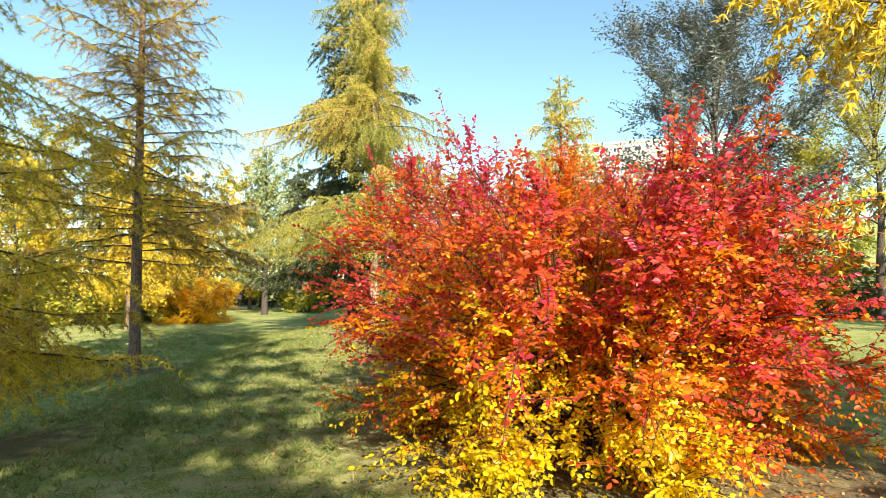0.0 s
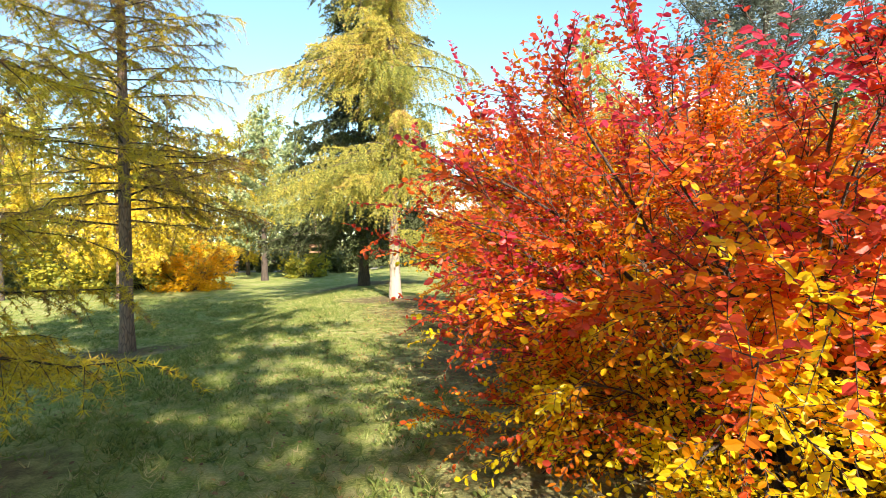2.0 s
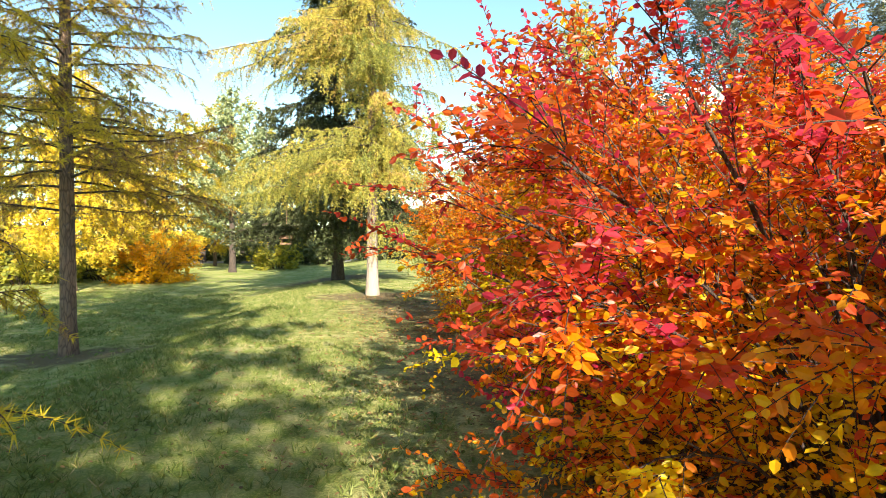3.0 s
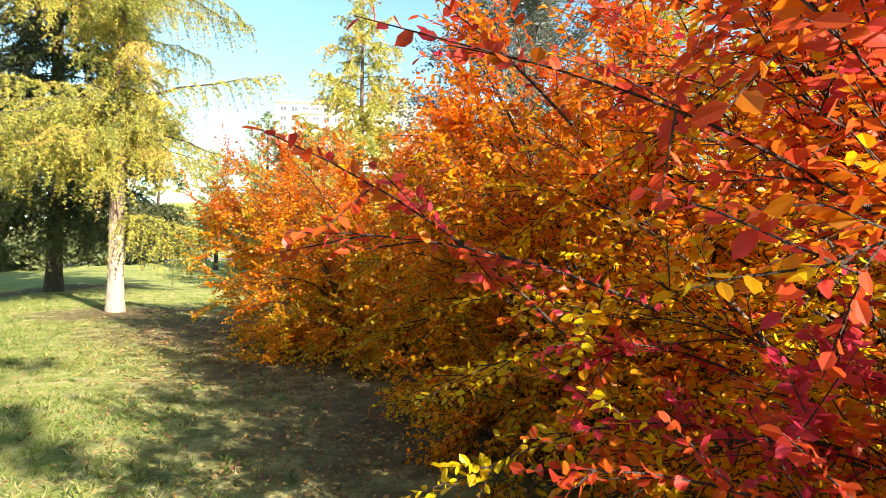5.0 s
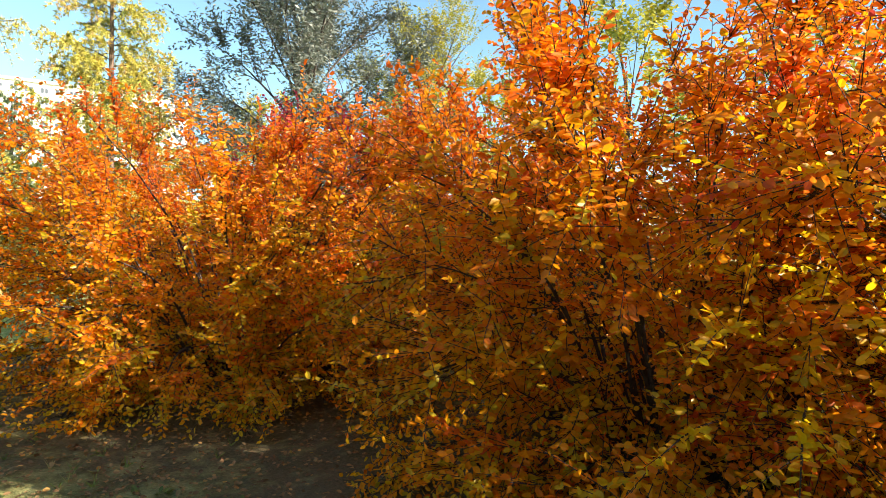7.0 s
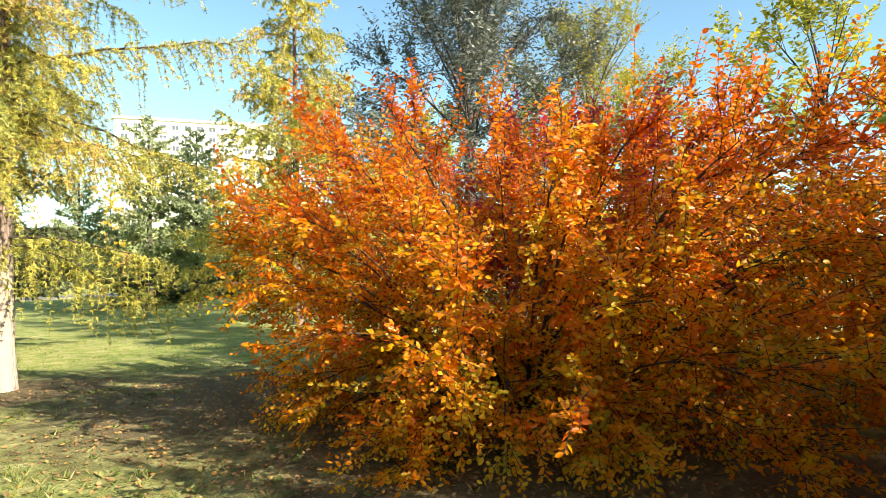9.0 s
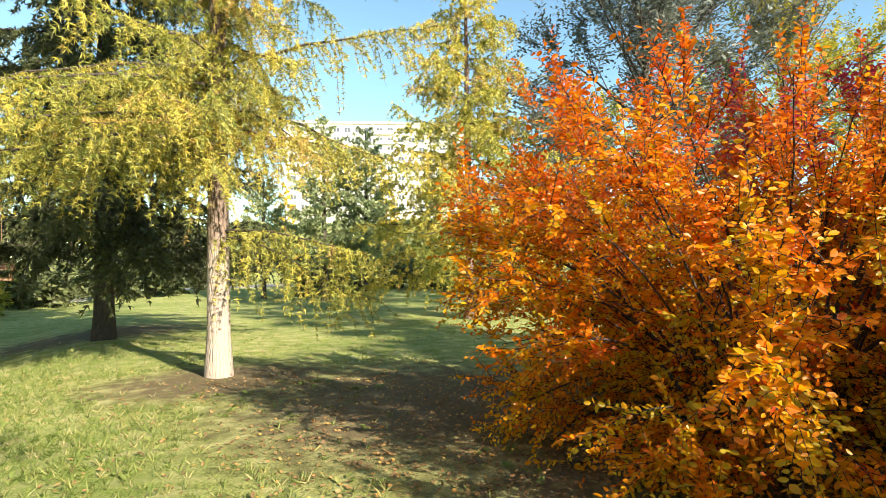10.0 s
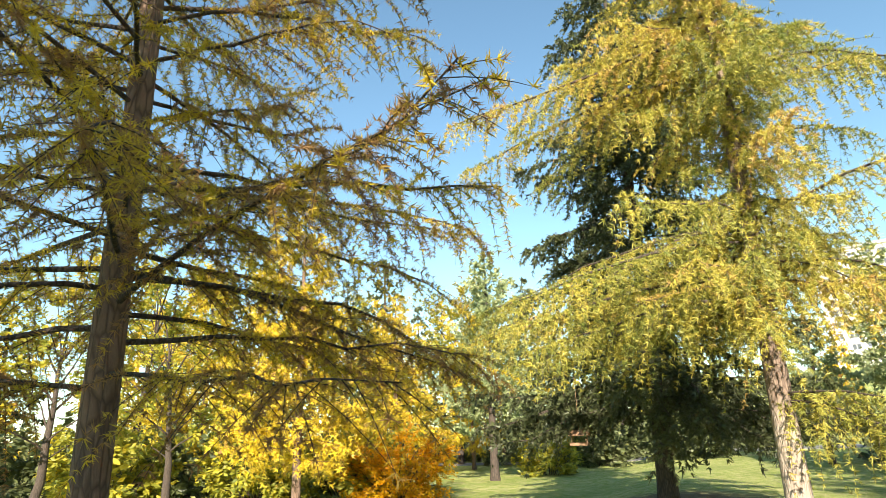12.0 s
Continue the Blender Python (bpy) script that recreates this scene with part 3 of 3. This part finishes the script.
shrub("red_shrub", 1.35, 6.3, 2.4, 3.1, 3.45, 11, RED_BUSH, "dense autumn shrub with crimson, orange and yellow leaves on the lawn", red_tint, stems=96, per_stem=11, twigs=10, leaves=15, leaf_len=.051, dome=.5, single=SINGLE_LEAF,
      sprays=(((-.7, 7.3, 1.2), (-1.7, 7.1, 1.72)), ((-.6, 7.0, 1.3), (-1.6, 7.25, 1.5)), ((-.5, 6.4, 1.5), (-1.42, 6.75, 1.85)), ((-.6, 7.4, 1.9), (-1.35, 7.7, 2.5)),
              ((-.4, 5.7, 1.0), (-1.08, 5.85, 1.2)), ((-.3, 6.1, .9), (-1.05, 6.35, 1.05)), ((-.4, 6.5, .8), (-1.2, 6.8, 1.0)), 
              ((.5, 3.7, 1.3), (.3, 3.0, .75)), ((2.4, 3.6, 1.2), (2.6, 2.9, .8)),
              ((.1, 6.9, .9), (-.75, 6.5, 1.08), .97), ((.1, 6.6, .8), (-.7, 6.85, .98), .97), ((.2, 6.4, .9), (-.65, 6.2, 1.0), .97), ((.0, 7.0, .8), (-.8, 7.1, .95), .97), ((.1, 6.6, 1.0), (-.6, 6.6, 1.2), .97),
              ((.0, 6.2, .7), (-.8, 6.3, .82), .97), ((.1, 7.2, 1.0), (-.7, 7.35, 1.15), .97),
              ((.3, 8.0, 1.0), (-.6, 7.8, .95), .1), ((.2, 8.2, .9), (-.7, 8.1, .8), .12), ((.3, 7.8, .8), (-.55, 7.6, .75), .1), ((.2, 8.4, 1.2), (-.6, 8.4, 1.15), .16),
              ((-.2, 7.6, 1.1), (-1.0, 7.75, .9), .08), ((-.3, 7.2, .9), (-1.15, 7.35, .72), .1), ((.2, 8.5, .8), (-.6, 8.6, .7), .14), ((.2, 8.0, 1.6), (-.5, 8.1, 1.75), .22)))
shrub("orange_shrub", 1.75, 9.1, 2.45, 2.1, 3.9, 13, GOLD_BUSH, "autumn shrub with golden-orange leaves grown into the red shrub", gold_tint, stems=84, per_stem=11, twigs=10, leaves=15, leaf_len=.051, shoots=300)
shrub("orange_shrub", 1.5, 14.05, 2.65, 3.5, 3.8, 12, GOLD_BUSH, "dense autumn shrub with orange and golden leaves on the lawn", gold_tint, stems=110, per_stem=11, twigs=11, leaves=14, leaf_len=.052, shoots=450, dome=.6,
      sprays=(((-.8, 12.4, .9), (-1.45, 12.2, 1.2)), ((-.9, 13.0, .8), (-1.3, 13.3, .55)), ((-.6, 11.6, .9), (-1.2, 11.3, .8))), spray_tint=.28)
shrub("orange_shrub", 4.5, 11.0, 2.2, 2.6, 3.6, 15, GOLD_BUSH, "orange autumn shrub standing behind the front row", gold_tint, stems=50, per_stem=9, twigs=9, leaves=9, leaf_len=.085, shoots=120)
shrub("red_shrub", 4.5, 15.2, 2.5, 2.8, 4.8, 14, RED_BUSH, "dark red shrub behind the orange shrubs", wine_tint, stems=50, per_stem=10, twigs=9, leaves=9, leaf_len=.085, shoots=160, dome=.55)

# ---- larches, spruces and pines ----
conifer("larch", -2.25, 19.7, 14.0, .15, 3.4, 2.0, 21, LARCH, BARK_PALE, "tall larch with a limewashed trunk and yellow-green drooping needles",
        branches=165, per_m=27, hang=1.0, lets=.62, tuft=.085, gap=.04, keep=1.0, tint=(.47, .34), droop=.4, inner=.0, jitter=.5, heavy=(.25, 190), taper=.4, template=MID_TUFT, open_side=(4.4, 6.1, 185, .35),
        extra=((3.0, 165, 4.0), (3.2, 195, 3.6), (3.5, 178, 4.4), (3.8, 152, 4.0), (4.0, 206, 4.0), (4.3, 184, 3.8), (4.2, 168, 3.6), (2.0, -54, 2.5, .4), (1.9, -50, 2.3, .5), (3.7, 10, 3.6),
               (6.6, 176, 4.2), (7.2, 192, 4.2), (7.7, 168, 3.8), (7.0, 155, 3.6), (6.6, -10, 3.0), (7.4, 20, 2.6), (4.3, -25, 3.3, .2), (3.3, 230, 2.2), (3.0, 260, 1.5), (3.4, 300, 1.6), (3.7, 330, 1.8), (3.6, 270, 1.8)))
conifer("larch", -6.95, 13.85, 12.9, .12, 2.95, 2.8, 22, GOLD_LARCH, BARK, "larch with brown-gold thinning needles on the lawn",
        branches=150, per_m=17, hang=.5, lets=.6, tuft=.06, gap=.025, template=NEAR_TUFT, tint=(.88, .22), droop=.1, keep=.85, ragged=1.3, extra=((2.7, 50, 2.9, .02), (3.2, 58, 3.1, .05), (2.9, 66, 2.6, .05), (3.9, 63, 2.8, .05), (2.4, 175, 3.0), (2.8, 185, 3.2), (2.5, -20, 2.2)))
conifer("larch", 4.9, 25.4, 10.4, .13, 1.2, 2.9, 23, LARCH, BARK, "larch with yellow needles behind the shrubs", branches=96, per_m=17, hang=.9, lets=.7, tint=(.5, .3), tuft=.13, gap=.055, ragged=1.4)
yellow_larch = conifer("larch", -13.5, 26.0, 9.2, .12, 1.5, 2.6, 24, GOLD_LARCH, BARK, "bright yellow larch beyond the lawn", branches=74, per_m=14, hang=.8, lets=.65, tint=(.66, .1), tuft=.17, gap=.08, group="yellow larches")
conifer("larch", -5.6, 6.3, 14.0, .14, 1.2, 2.5, 25, GOLD_LARCH, BARK, "golden larch with low hanging branches", branches=90, per_m=16, hang=.6, lets=.65, tint=(.68, .16), tuft=.075, gap=.034, template=FINE_TUFT,
        extra=((1.4, -27, 2.7, .15), (1.3, -24, 2.6, .15), (1.2, -31, 2.6, .2), (1.5, -22, 2.5, .3), (1.6, -29, 2.4, .3), (.9, 35, 1.7), (1.0, 50, 1.6), (1.2, 42, 1.8), (.8, 20, 1.5), (1.1, 28, 1.7)))
conifer("larch", 6.8, 3.2, 8.0, .14, 1.8, 2.0, 26, GOLD_LARCH, BARK, "golden larch with wide branches over the lawn", branches=44, per_m=20, hang=.8, lets=.65, tint=(.55, .15), tuft=.085, gap=.04,
        extra=((3.3, 172, 4.9), (3.1, 175, 4.7), (3.0, 169, 4.8), (3.5, 173, 4.8), (3.6, 177, 4.6), (2.7, 166, 4.2), (3.3, 164, 4.4)))
# never in view: added so that its thin crown dapples the lawn with shade
behind = conifer("larch", .0, -7.0, 19.0, .18, 2.0, 3.8, 27, GOLD_LARCH, BARK, "tall golden larch out of view, added to shade the lawn", branches=92, per_m=11, hang=.6, lets=.75, tuft=.34, gap=.12, template=FAR_TUFT, taper=.8, keep=.42, group="larches behind the lawn")
conifer("spruce", -3.9, 25.7, 15.0, .2, 2.3, 3.9, 31, SPRUCE, BARK_DARK, "dark green spruce with branches sweeping to the ground",
        branches=140, per_m=15, hang=.6, lets=.8, tuft=.14, gap=.045, template=SPRAY, tint=(.4, .3), droop=.36, rise=.08, ragged=1.5,
        extra=((2.1, 190, 3.8, .15), (2.3, 225, 3.6, .18), (1.9, 150, 3.4, .12), (2.4, 255, 3.2, .2), (2.2, 320, 3.4, .15), (2.0, 350, 3.6, .15), (2.5, 20, 3.4, .2), (2.6, 205, 4.0, .2), (2.7, 172, 3.9, .2), (2.8, 335, 3.6, .2)))
pine = conifer("pine", 3.9, 36.4, 7.9, .14, 1.2, 2.3, 32, PINE, BARK_DARK, "young green pine on the far lawn", branches=60, per_m=10, hang=-.1, lets=.7, tuft=.22, gap=.11,
               template=FAR_TUFT, tint=(.55, .25), droop=0, rise=.4, group="far pines")

# ---- far shrubs and broadleaved trees ----
shrub("orange_shrub", -12.6, 30.5, 2.1, 1.9, 2.6, 41, GOLD_BUSH, "bright orange and yellow shrub beyond the larches", yellow_tint, stems=40, per_stem=9, twigs=7, leaves=9, leaf_len=.11, shoots=20)
broadleaf("willow", 11.2, 24.8, 11.5, .28, 3.8, 51, WILLOW, BARK_DARK, "big grey-green willow behind the shrubs", limbs=28, per_limb=13, twigs=14, leaves=11, leaf_len=.19, width=.42, crown_z=.2)
broadleaf("maple", 17.5, 24.5, 11.5, .19, 2.9, 52, GREENGOLD, BARK_DARK, "broadleaved tree turning yellow-green", limbs=24, per_limb=11, twigs=10, leaves=13, leaf_len=.12)

# ---- far treeline ----
far_spruce = conifer("spruce", -24, 60, 13, .2, .6, 3.4, 61, SPRUCE, BARK_DARK, "dark green spruce in the far treeline", branches=46, per_m=5, hang=.5, lets=1.0, tuft=.42, gap=.28,
                     template=FAR_TUFT, tint=(.6, .3), droop=.4, rise=.05, group="far treeline")
far_larch = conifer("larch", -30, 46, 12, .16, .8, 3.4, 62, GOLD_LARCH, BARK_DARK, "golden larch in the far treeline", branches=50, per_m=6, hang=.7, lets=1.0, tuft=.38, gap=.22,
                    template=FAR_TUFT, tint=(.65, .2), group="far treeline")
far_green = broadleaf("lime_tree", 26, 46, 12, .25, 3.8, 63, GREENGOLD, BARK_DARK, "broadleaved tree turning yellow in the far treeline", limbs=14, per_limb=6, twigs=6, leaves=13, leaf_len=.3, tint=(.4, .3), crown_z=.2, group="far treeline")
rt = random.Random(4)


def copy_at(ob, x, y, size):
    return copy_thing(ob, pose(x, y, float(ground_z(np.array(x), np.array(y))), 0, 0, rt.uniform(0, 360)) @ Matrix.Scale(size, 4))


# four more unseen shade casters, sized for where their shadows should fall
copy_at(behind, .6, -14.0, 1.15)
copy_at(behind, 5.6, -1.8, .32)
copy_at(behind, 10.3, -6.0, 1.15)
copy_at(behind, -5.8, .4, .75)
for x, y, size in ((-23, 33, 1.1), (-16.5, 39, 1.0), (-14.5, 45, .9)):
    copy_at(yellow_larch, x, y, size)
for x, y, size in ((5.6, 35.8, .95), (2.0, 40.0, .8), (-11.3, 38.0, 1.3)):
    copy_at(pine, x, y, size)
for x, y, size in ((-20, 45, 1.0), (-9, 62, 1.0), (-15, 60, .9), (-2.5, 54, 1.0), (-30, 58, 1.2), (-44, 52, 1.1), (22, 64, .8), (-38, 34, .9), (-5, 66, 1.1), (-11.5, 56, .8), (30, 60, 1.0), (13, 62, .7), (-12, 49, .9), (-22, 38.5, .8)):
    copy_at(far_spruce, x, y, size)
for x, y, size in ((-36, 30, 1.1), (-24, 52, 1.0), (16, 60, .7), (-52, 40, 1.3), (-40, 46, 1.2), (-46, 26, 1.1), (-14, 68, 1.0), (-24, 66, 1.2), (9, 68, .7), (27, 54, .8)):
    copy_at(far_larch, x, y, size)
for x, y, size in ((-18.5, 26.5, .55), (-21.5, 24.5, .6), (-26, 21, .8), (-33, 22, .9), (-19, 68, 1.1), (30, 30, 1.0), (24, 18, 1.0), (34, 12, 1.1), (22, 6, .9), (30, -2, 1.1), (19, 40, .8), (40, 44, 1.2), (36, 56, 1.1), (-31, 37, 1.0),
                   (-40, 14, 1.1), (-38, 2, 1.1), (-46, -12, 1.2), (14, -46, 1.2), (-26, -38, 1.2), (-34, 66, 1.2), (0, 74, 1.0), (-17, 50, .9), (-28, 42, 1.0), (-7.5, 58, .9)):
    copy_at(far_green, x, y, size)


# ---- far building, path and feeders ----
def box(bm, x, y, z, sx, sy, sz, m=None):
    made = bmesh.ops.create_cube(bm, size=1.0, matrix=(m or Matrix()) @ Matrix.Translation((x, y, z)) @ Matrix.Diagonal((sx, sy, sz, 1)))
    return made["verts"]


def building():
    wall_m = plain_material("white_panel_wall", (.74, .70, .66), .85, .08, .3)
    glass_m = plain_material("window_glass", (.11, .12, .14), .2, .3, .5)
    frame_m = plain_material("window_frame", (.7, .7, .7), .5, .1)
    roof_m = plain_material("roof_edge", (.55, .52, .50), .9, .1)
    bx, by = 64.0, 188.0
    b = tagged(new("apartment_building"), "long white nine-storey apartment building on the far hill", "building")
    b.matrix_world = pose(bx, by, 17.0, 0, 0, -20)
    bm = bmesh.new()
    box(bm, 0, 0, 11, 56, 14, 32)
    part("wall", bm, wall_m, b)
    bm = bmesh.new()
    box(bm, 0, 0, 27.35, 57, 15, .7)
    part("roof", bm, roof_m, b)
    fm, gm, lm = bmesh.new(), bmesh.new(), bmesh.new()
    for sx, px in ((.12, -.9), (.12, .9), (.1, 0)):
        box(fm, px, 0, 0, sx, .12, 1.5)
    for pz in (-.75, .75):
        box(fm, 0, 0, pz, 1.92, .12, .12)
    box(gm, 0, .02, 0, 1.95, .04, 1.6)
    box(lm, 0, -.5, -.45, 2.9, 1.0, 1.0)
    meshes = []
    for nm, bmx, mt in (("frame", fm, frame_m), ("pane", gm, glass_m), ("balcony", lm, wall_m)):
        me = bpy.data.meshes.new(nm)
        bmx.to_mesh(me)
        bmx.free()
        me.materials.append(mt)
        meshes.append(me)
    for row in range(9):
        for col in range(17):
            w = new("window", meshes[1])
            w.parent = b
            w.location = (-25.6 + col * 3.2, -7.05, 2.0 + row * 2.9)
            fr = new("frame", meshes[0])
            fr.parent = w
            if col % 6 in (2, 3):
                bal = new("balcony", meshes[2])
                bal.parent = b
                bal.location = (-25.6 + col * 3.2, -7.05, 1.6 + row * 2.9)


building()


def far_path():
    xs = np.linspace(-60, 6, 67)
    y0 = 51.5 + 1.5 * np.sin(xs / 14)
    v = np.stack([np.concatenate([np.stack([xs, y0 + d, ground_z(xs, y0 + d) + .035 - (k in (0, 3)) * .12], -1) for k, d in enumerate((-1.25, -1.2, 1.2, 1.25))])], 0)[0]
    n = len(xs)
    f = np.concatenate([np.stack([np.arange(n - 1) + k * n, np.arange(1, n) + k * n, np.arange(1, n) + (k + 1) * n, np.arange(n - 1) + (k + 1) * n], -1) for k in range(3)])
    tagged(part("path", raw_mesh("path", v, f), plain_material("asphalt", (.22, .21, .20), .9, .25, 3.0, .01)), "grey asphalt path across the far lawn", "path", kind="structure")


far_path()


def bird_feeder(x, y, z):
    wood = plain_material("weathered_wood", (.34, .20, .12), .8, .35, 12.0, .004)
    th = tagged(new("bird_feeder"), "small wooden bird feeder with a pitched roof hanging in the spruce", "bird feeder")
    th.location = (x, y, z)
    bm = bmesh.new()
    box(bm, 0, 0, 0, .36, .24, .02)
    for sx, sy, wx, wy in ((0, .12, .36, .015), (0, -.12, .36, .015), (.18, 0, .015, .24), (-.18, 0, .015, .24)):
        box(bm, sx, sy, .025, wx, wy, .05)
    bmesh.ops.bevel(bm, geom=bm.edges[:], offset=.003, segments=1)
    part("tray", bm, wood, th)
    for sx in (-.15, .15):
        for sy in (-.09, .09):
            bm = bmesh.new()
            box(bm, sx, sy, .10, .018, .018, .20)
            part("post", bm, wood, th)
    for side in (-1, 1):
        bm = bmesh.new()
        box(bm, 0, 0, 0, .42, .20, .014, pose(0, side * .085, .245, -side * 35))
        bmesh.ops.bevel(bm, geom=bm.edges[:], offset=.003, segments=1)
        part("roof_board", bm, wood, th)
    pth = np.array([[(0, 0, .29), (.01, 0, .8), (0, 0, 1.4)]], dtype=float)
    part("cord", raw_mesh("cord", *tubes(pth, np.full((1, 3), .004), 5)), wood, th)


bird_feeder(-5.5, 24.4, 1.33)


# ---- grass and fallen leaves ----
def grass():
    r = np.random.default_rng(71)
    n = 72000
    y = -2.0 + 29 * r.random(n) ** 1.15
    x = -4.0 - .12 * y + r.normal(size=n) * 3.6
    clump = np.sin(x * 1.7 + np.cos(y * 1.3) * 2) * np.cos(y * 1.9 + x) + r.normal(size=n) * .6
    ok = (clump > -.35) & (r.random(n) < np.clip((y + 2.0) / 3.0, 0, 1) * np.clip((27.0 - y) / 6.0, 0, 1))
    for bx, by, rx, ry in BARE:
        ok &= (((x - bx) / rx) ** 2 + ((y - by) / ry) ** 2 > .65) | (r.random(n) < .1)
    x, y, clump = x[ok], y[ok], clump[ok]
    at = np.stack([x, y, ground_z(x, y) - .008], -1)
    axis = unit(np.array([0, 0, 1.0]) + r.normal(size=at.shape) * .3)
    tint = np.clip(.52 - .14 * clump + r.normal(size=len(x)) * .26, 0, 1)
    v, f, t = scatter(needle_tuft(5, .8, .13, 9), at, axis, r.normal(size=at.shape), r.uniform(.05, .11, len(x)), r.uniform(.06, .12, len(x)), tint)
    tagged(part("grass", raw_mesh("grass", v, f, t), GRASS), "short lawn grass, green with straw-coloured blades", "grass", kind="stuff")


def litter():
    r = np.random.default_rng(72)
    pts = []
    for bx, by, rx, ry, n in ((1.4, 6.2, 2.6, 2.8, 2200), (1.4, 13.2, 2.8, 3.4, 3000), (-.4, 16.6, 2.6, 3.0, 2600), (3.2, 4.0, 1.6, 1.4, 900), (.8, 10.0, 2.6, 2.4, 2200), (-3.0, 12.5, 3.0, 6.0, 900), (-.7, 14.2, 1.7, 3.2, 2600), (-.6, 9.6, 1.2, 3.0, 1200), (-2.2, 19.5, 2.0, 1.6, 500), (-5.5, 8.0, 3.0, 4.0, 350)):
        pts.append(np.array([bx, by]) + r.normal(size=(n, 2)) * np.array([rx, ry]) * .62)
    p = np.concatenate(pts)
    at = np.concatenate([p, ground_z(p[:, 0], p[:, 1])[:, None] + r.uniform(.004, .03, (len(p), 1))], 1)
    ax = unit(np.concatenate([r.normal(size=(len(p), 2)), r.normal(size=(len(p), 1)) * .25], 1))
    up = unit(np.array([0, 0, 1.0]) + r.normal(size=at.shape) * .35)
    ll = r.uniform(.024, .046, len(p))
    v, f, t = scatter(LEAF, at, ax, up, ll, ll * .8, np.clip(r.normal(.3, .26, len(p)), 0, 1))
    tagged(part("fallen_leaves", raw_mesh("fallen_leaves", v, f, t), LITTER), "brown and yellow fallen leaves scattered over the lawn", "leaf litter", kind="stuff")


grass()
litter()


def weeds():
    """Low rosettes of broad leaves in the lawn."""
    r = np.random.default_rng(73)
    n = 330
    c = np.stack([r.uniform(-6.5, -.4, n), r.uniform(3.0, 19.0, n)], -1)
    k = 9
    a = r.uniform(0, 2 * np.pi, (n, k))
    ax = np.stack([np.cos(a), np.sin(a), r.uniform(.15, .9, (n, k))], -1).reshape(-1, 3)
    at = np.repeat(np.concatenate([c, ground_z(c[:, 0], c[:, 1])[:, None]], 1), k, 0) + r.normal(size=(n * k, 3)) * np.array([.03, .03, 0])
    ll = r.uniform(.03, .075, n * k)
    v, f, t = scatter(LEAF, at, unit(ax), np.tile([0, 0, 1.0], (n * k, 1)) + r.normal(size=(n * k, 3)) * .2, ll, ll * .6, np.clip(r.normal(.3, .15, n * k), 0, .7))
    tagged(part("weeds", raw_mesh("weeds", v, f, t), GRASS), "low green rosettes of broad-leaved weeds in the lawn", "weeds", kind="stuff")


weeds()

# ---- understorey of the treeline ----
def dull_tint(pp, idx, r):
    return np.clip(.3 + .12 * pp[:, 2] + r.normal(size=len(pp)) * .2, 0, 1)


under = shrub("shrub", -17.0, 33.5, 2.6, 2.2, 2.6, 81, UNDER, "dull green shrub under the far trees", dull_tint, stems=22, per_stem=6, twigs=5, leaves=6, leaf_len=.34, shoots=0, group="understorey")
for x, y, size in ((-21, 31, 1.1), (-25.5, 36, 1.3), (-8.0, 47, 1.0), (-12.5, 52.5, 1.2), (-30, 31, 1.3), (-3.0, 46, 1.1), (8.5, 47, 1.2), (-18, 53, 1.2), (5.5, 41, 1.0), (12, 43, 1.2), (17, 44, 1.2), (-35, 40, 1.4), (-6.5, 53.5, 1.2), (1, 55, 1.3),
                   (20, 36, 1.2), (19, 27, 1.3), (18, 12, 1.2), (21, 20, 1.2)):
    copy_at(under, x, y, size)
warm = shrub("shrub", -17.6, 29.5, 2.0, 1.8, 2.4, 82, GREENGOLD, "yellow-green shrub under the far larches", dull_tint, stems=22, per_stem=6, twigs=5, leaves=6, leaf_len=.26, shoots=0, group="yellow understorey")
for x, y, size in ((-14.8, 31.5, 1.25), (-22, 27.5, 1.2), (-28, 23, 1.2), (-9.5, 41, .9)):
    copy_at(warm, x, y, size)
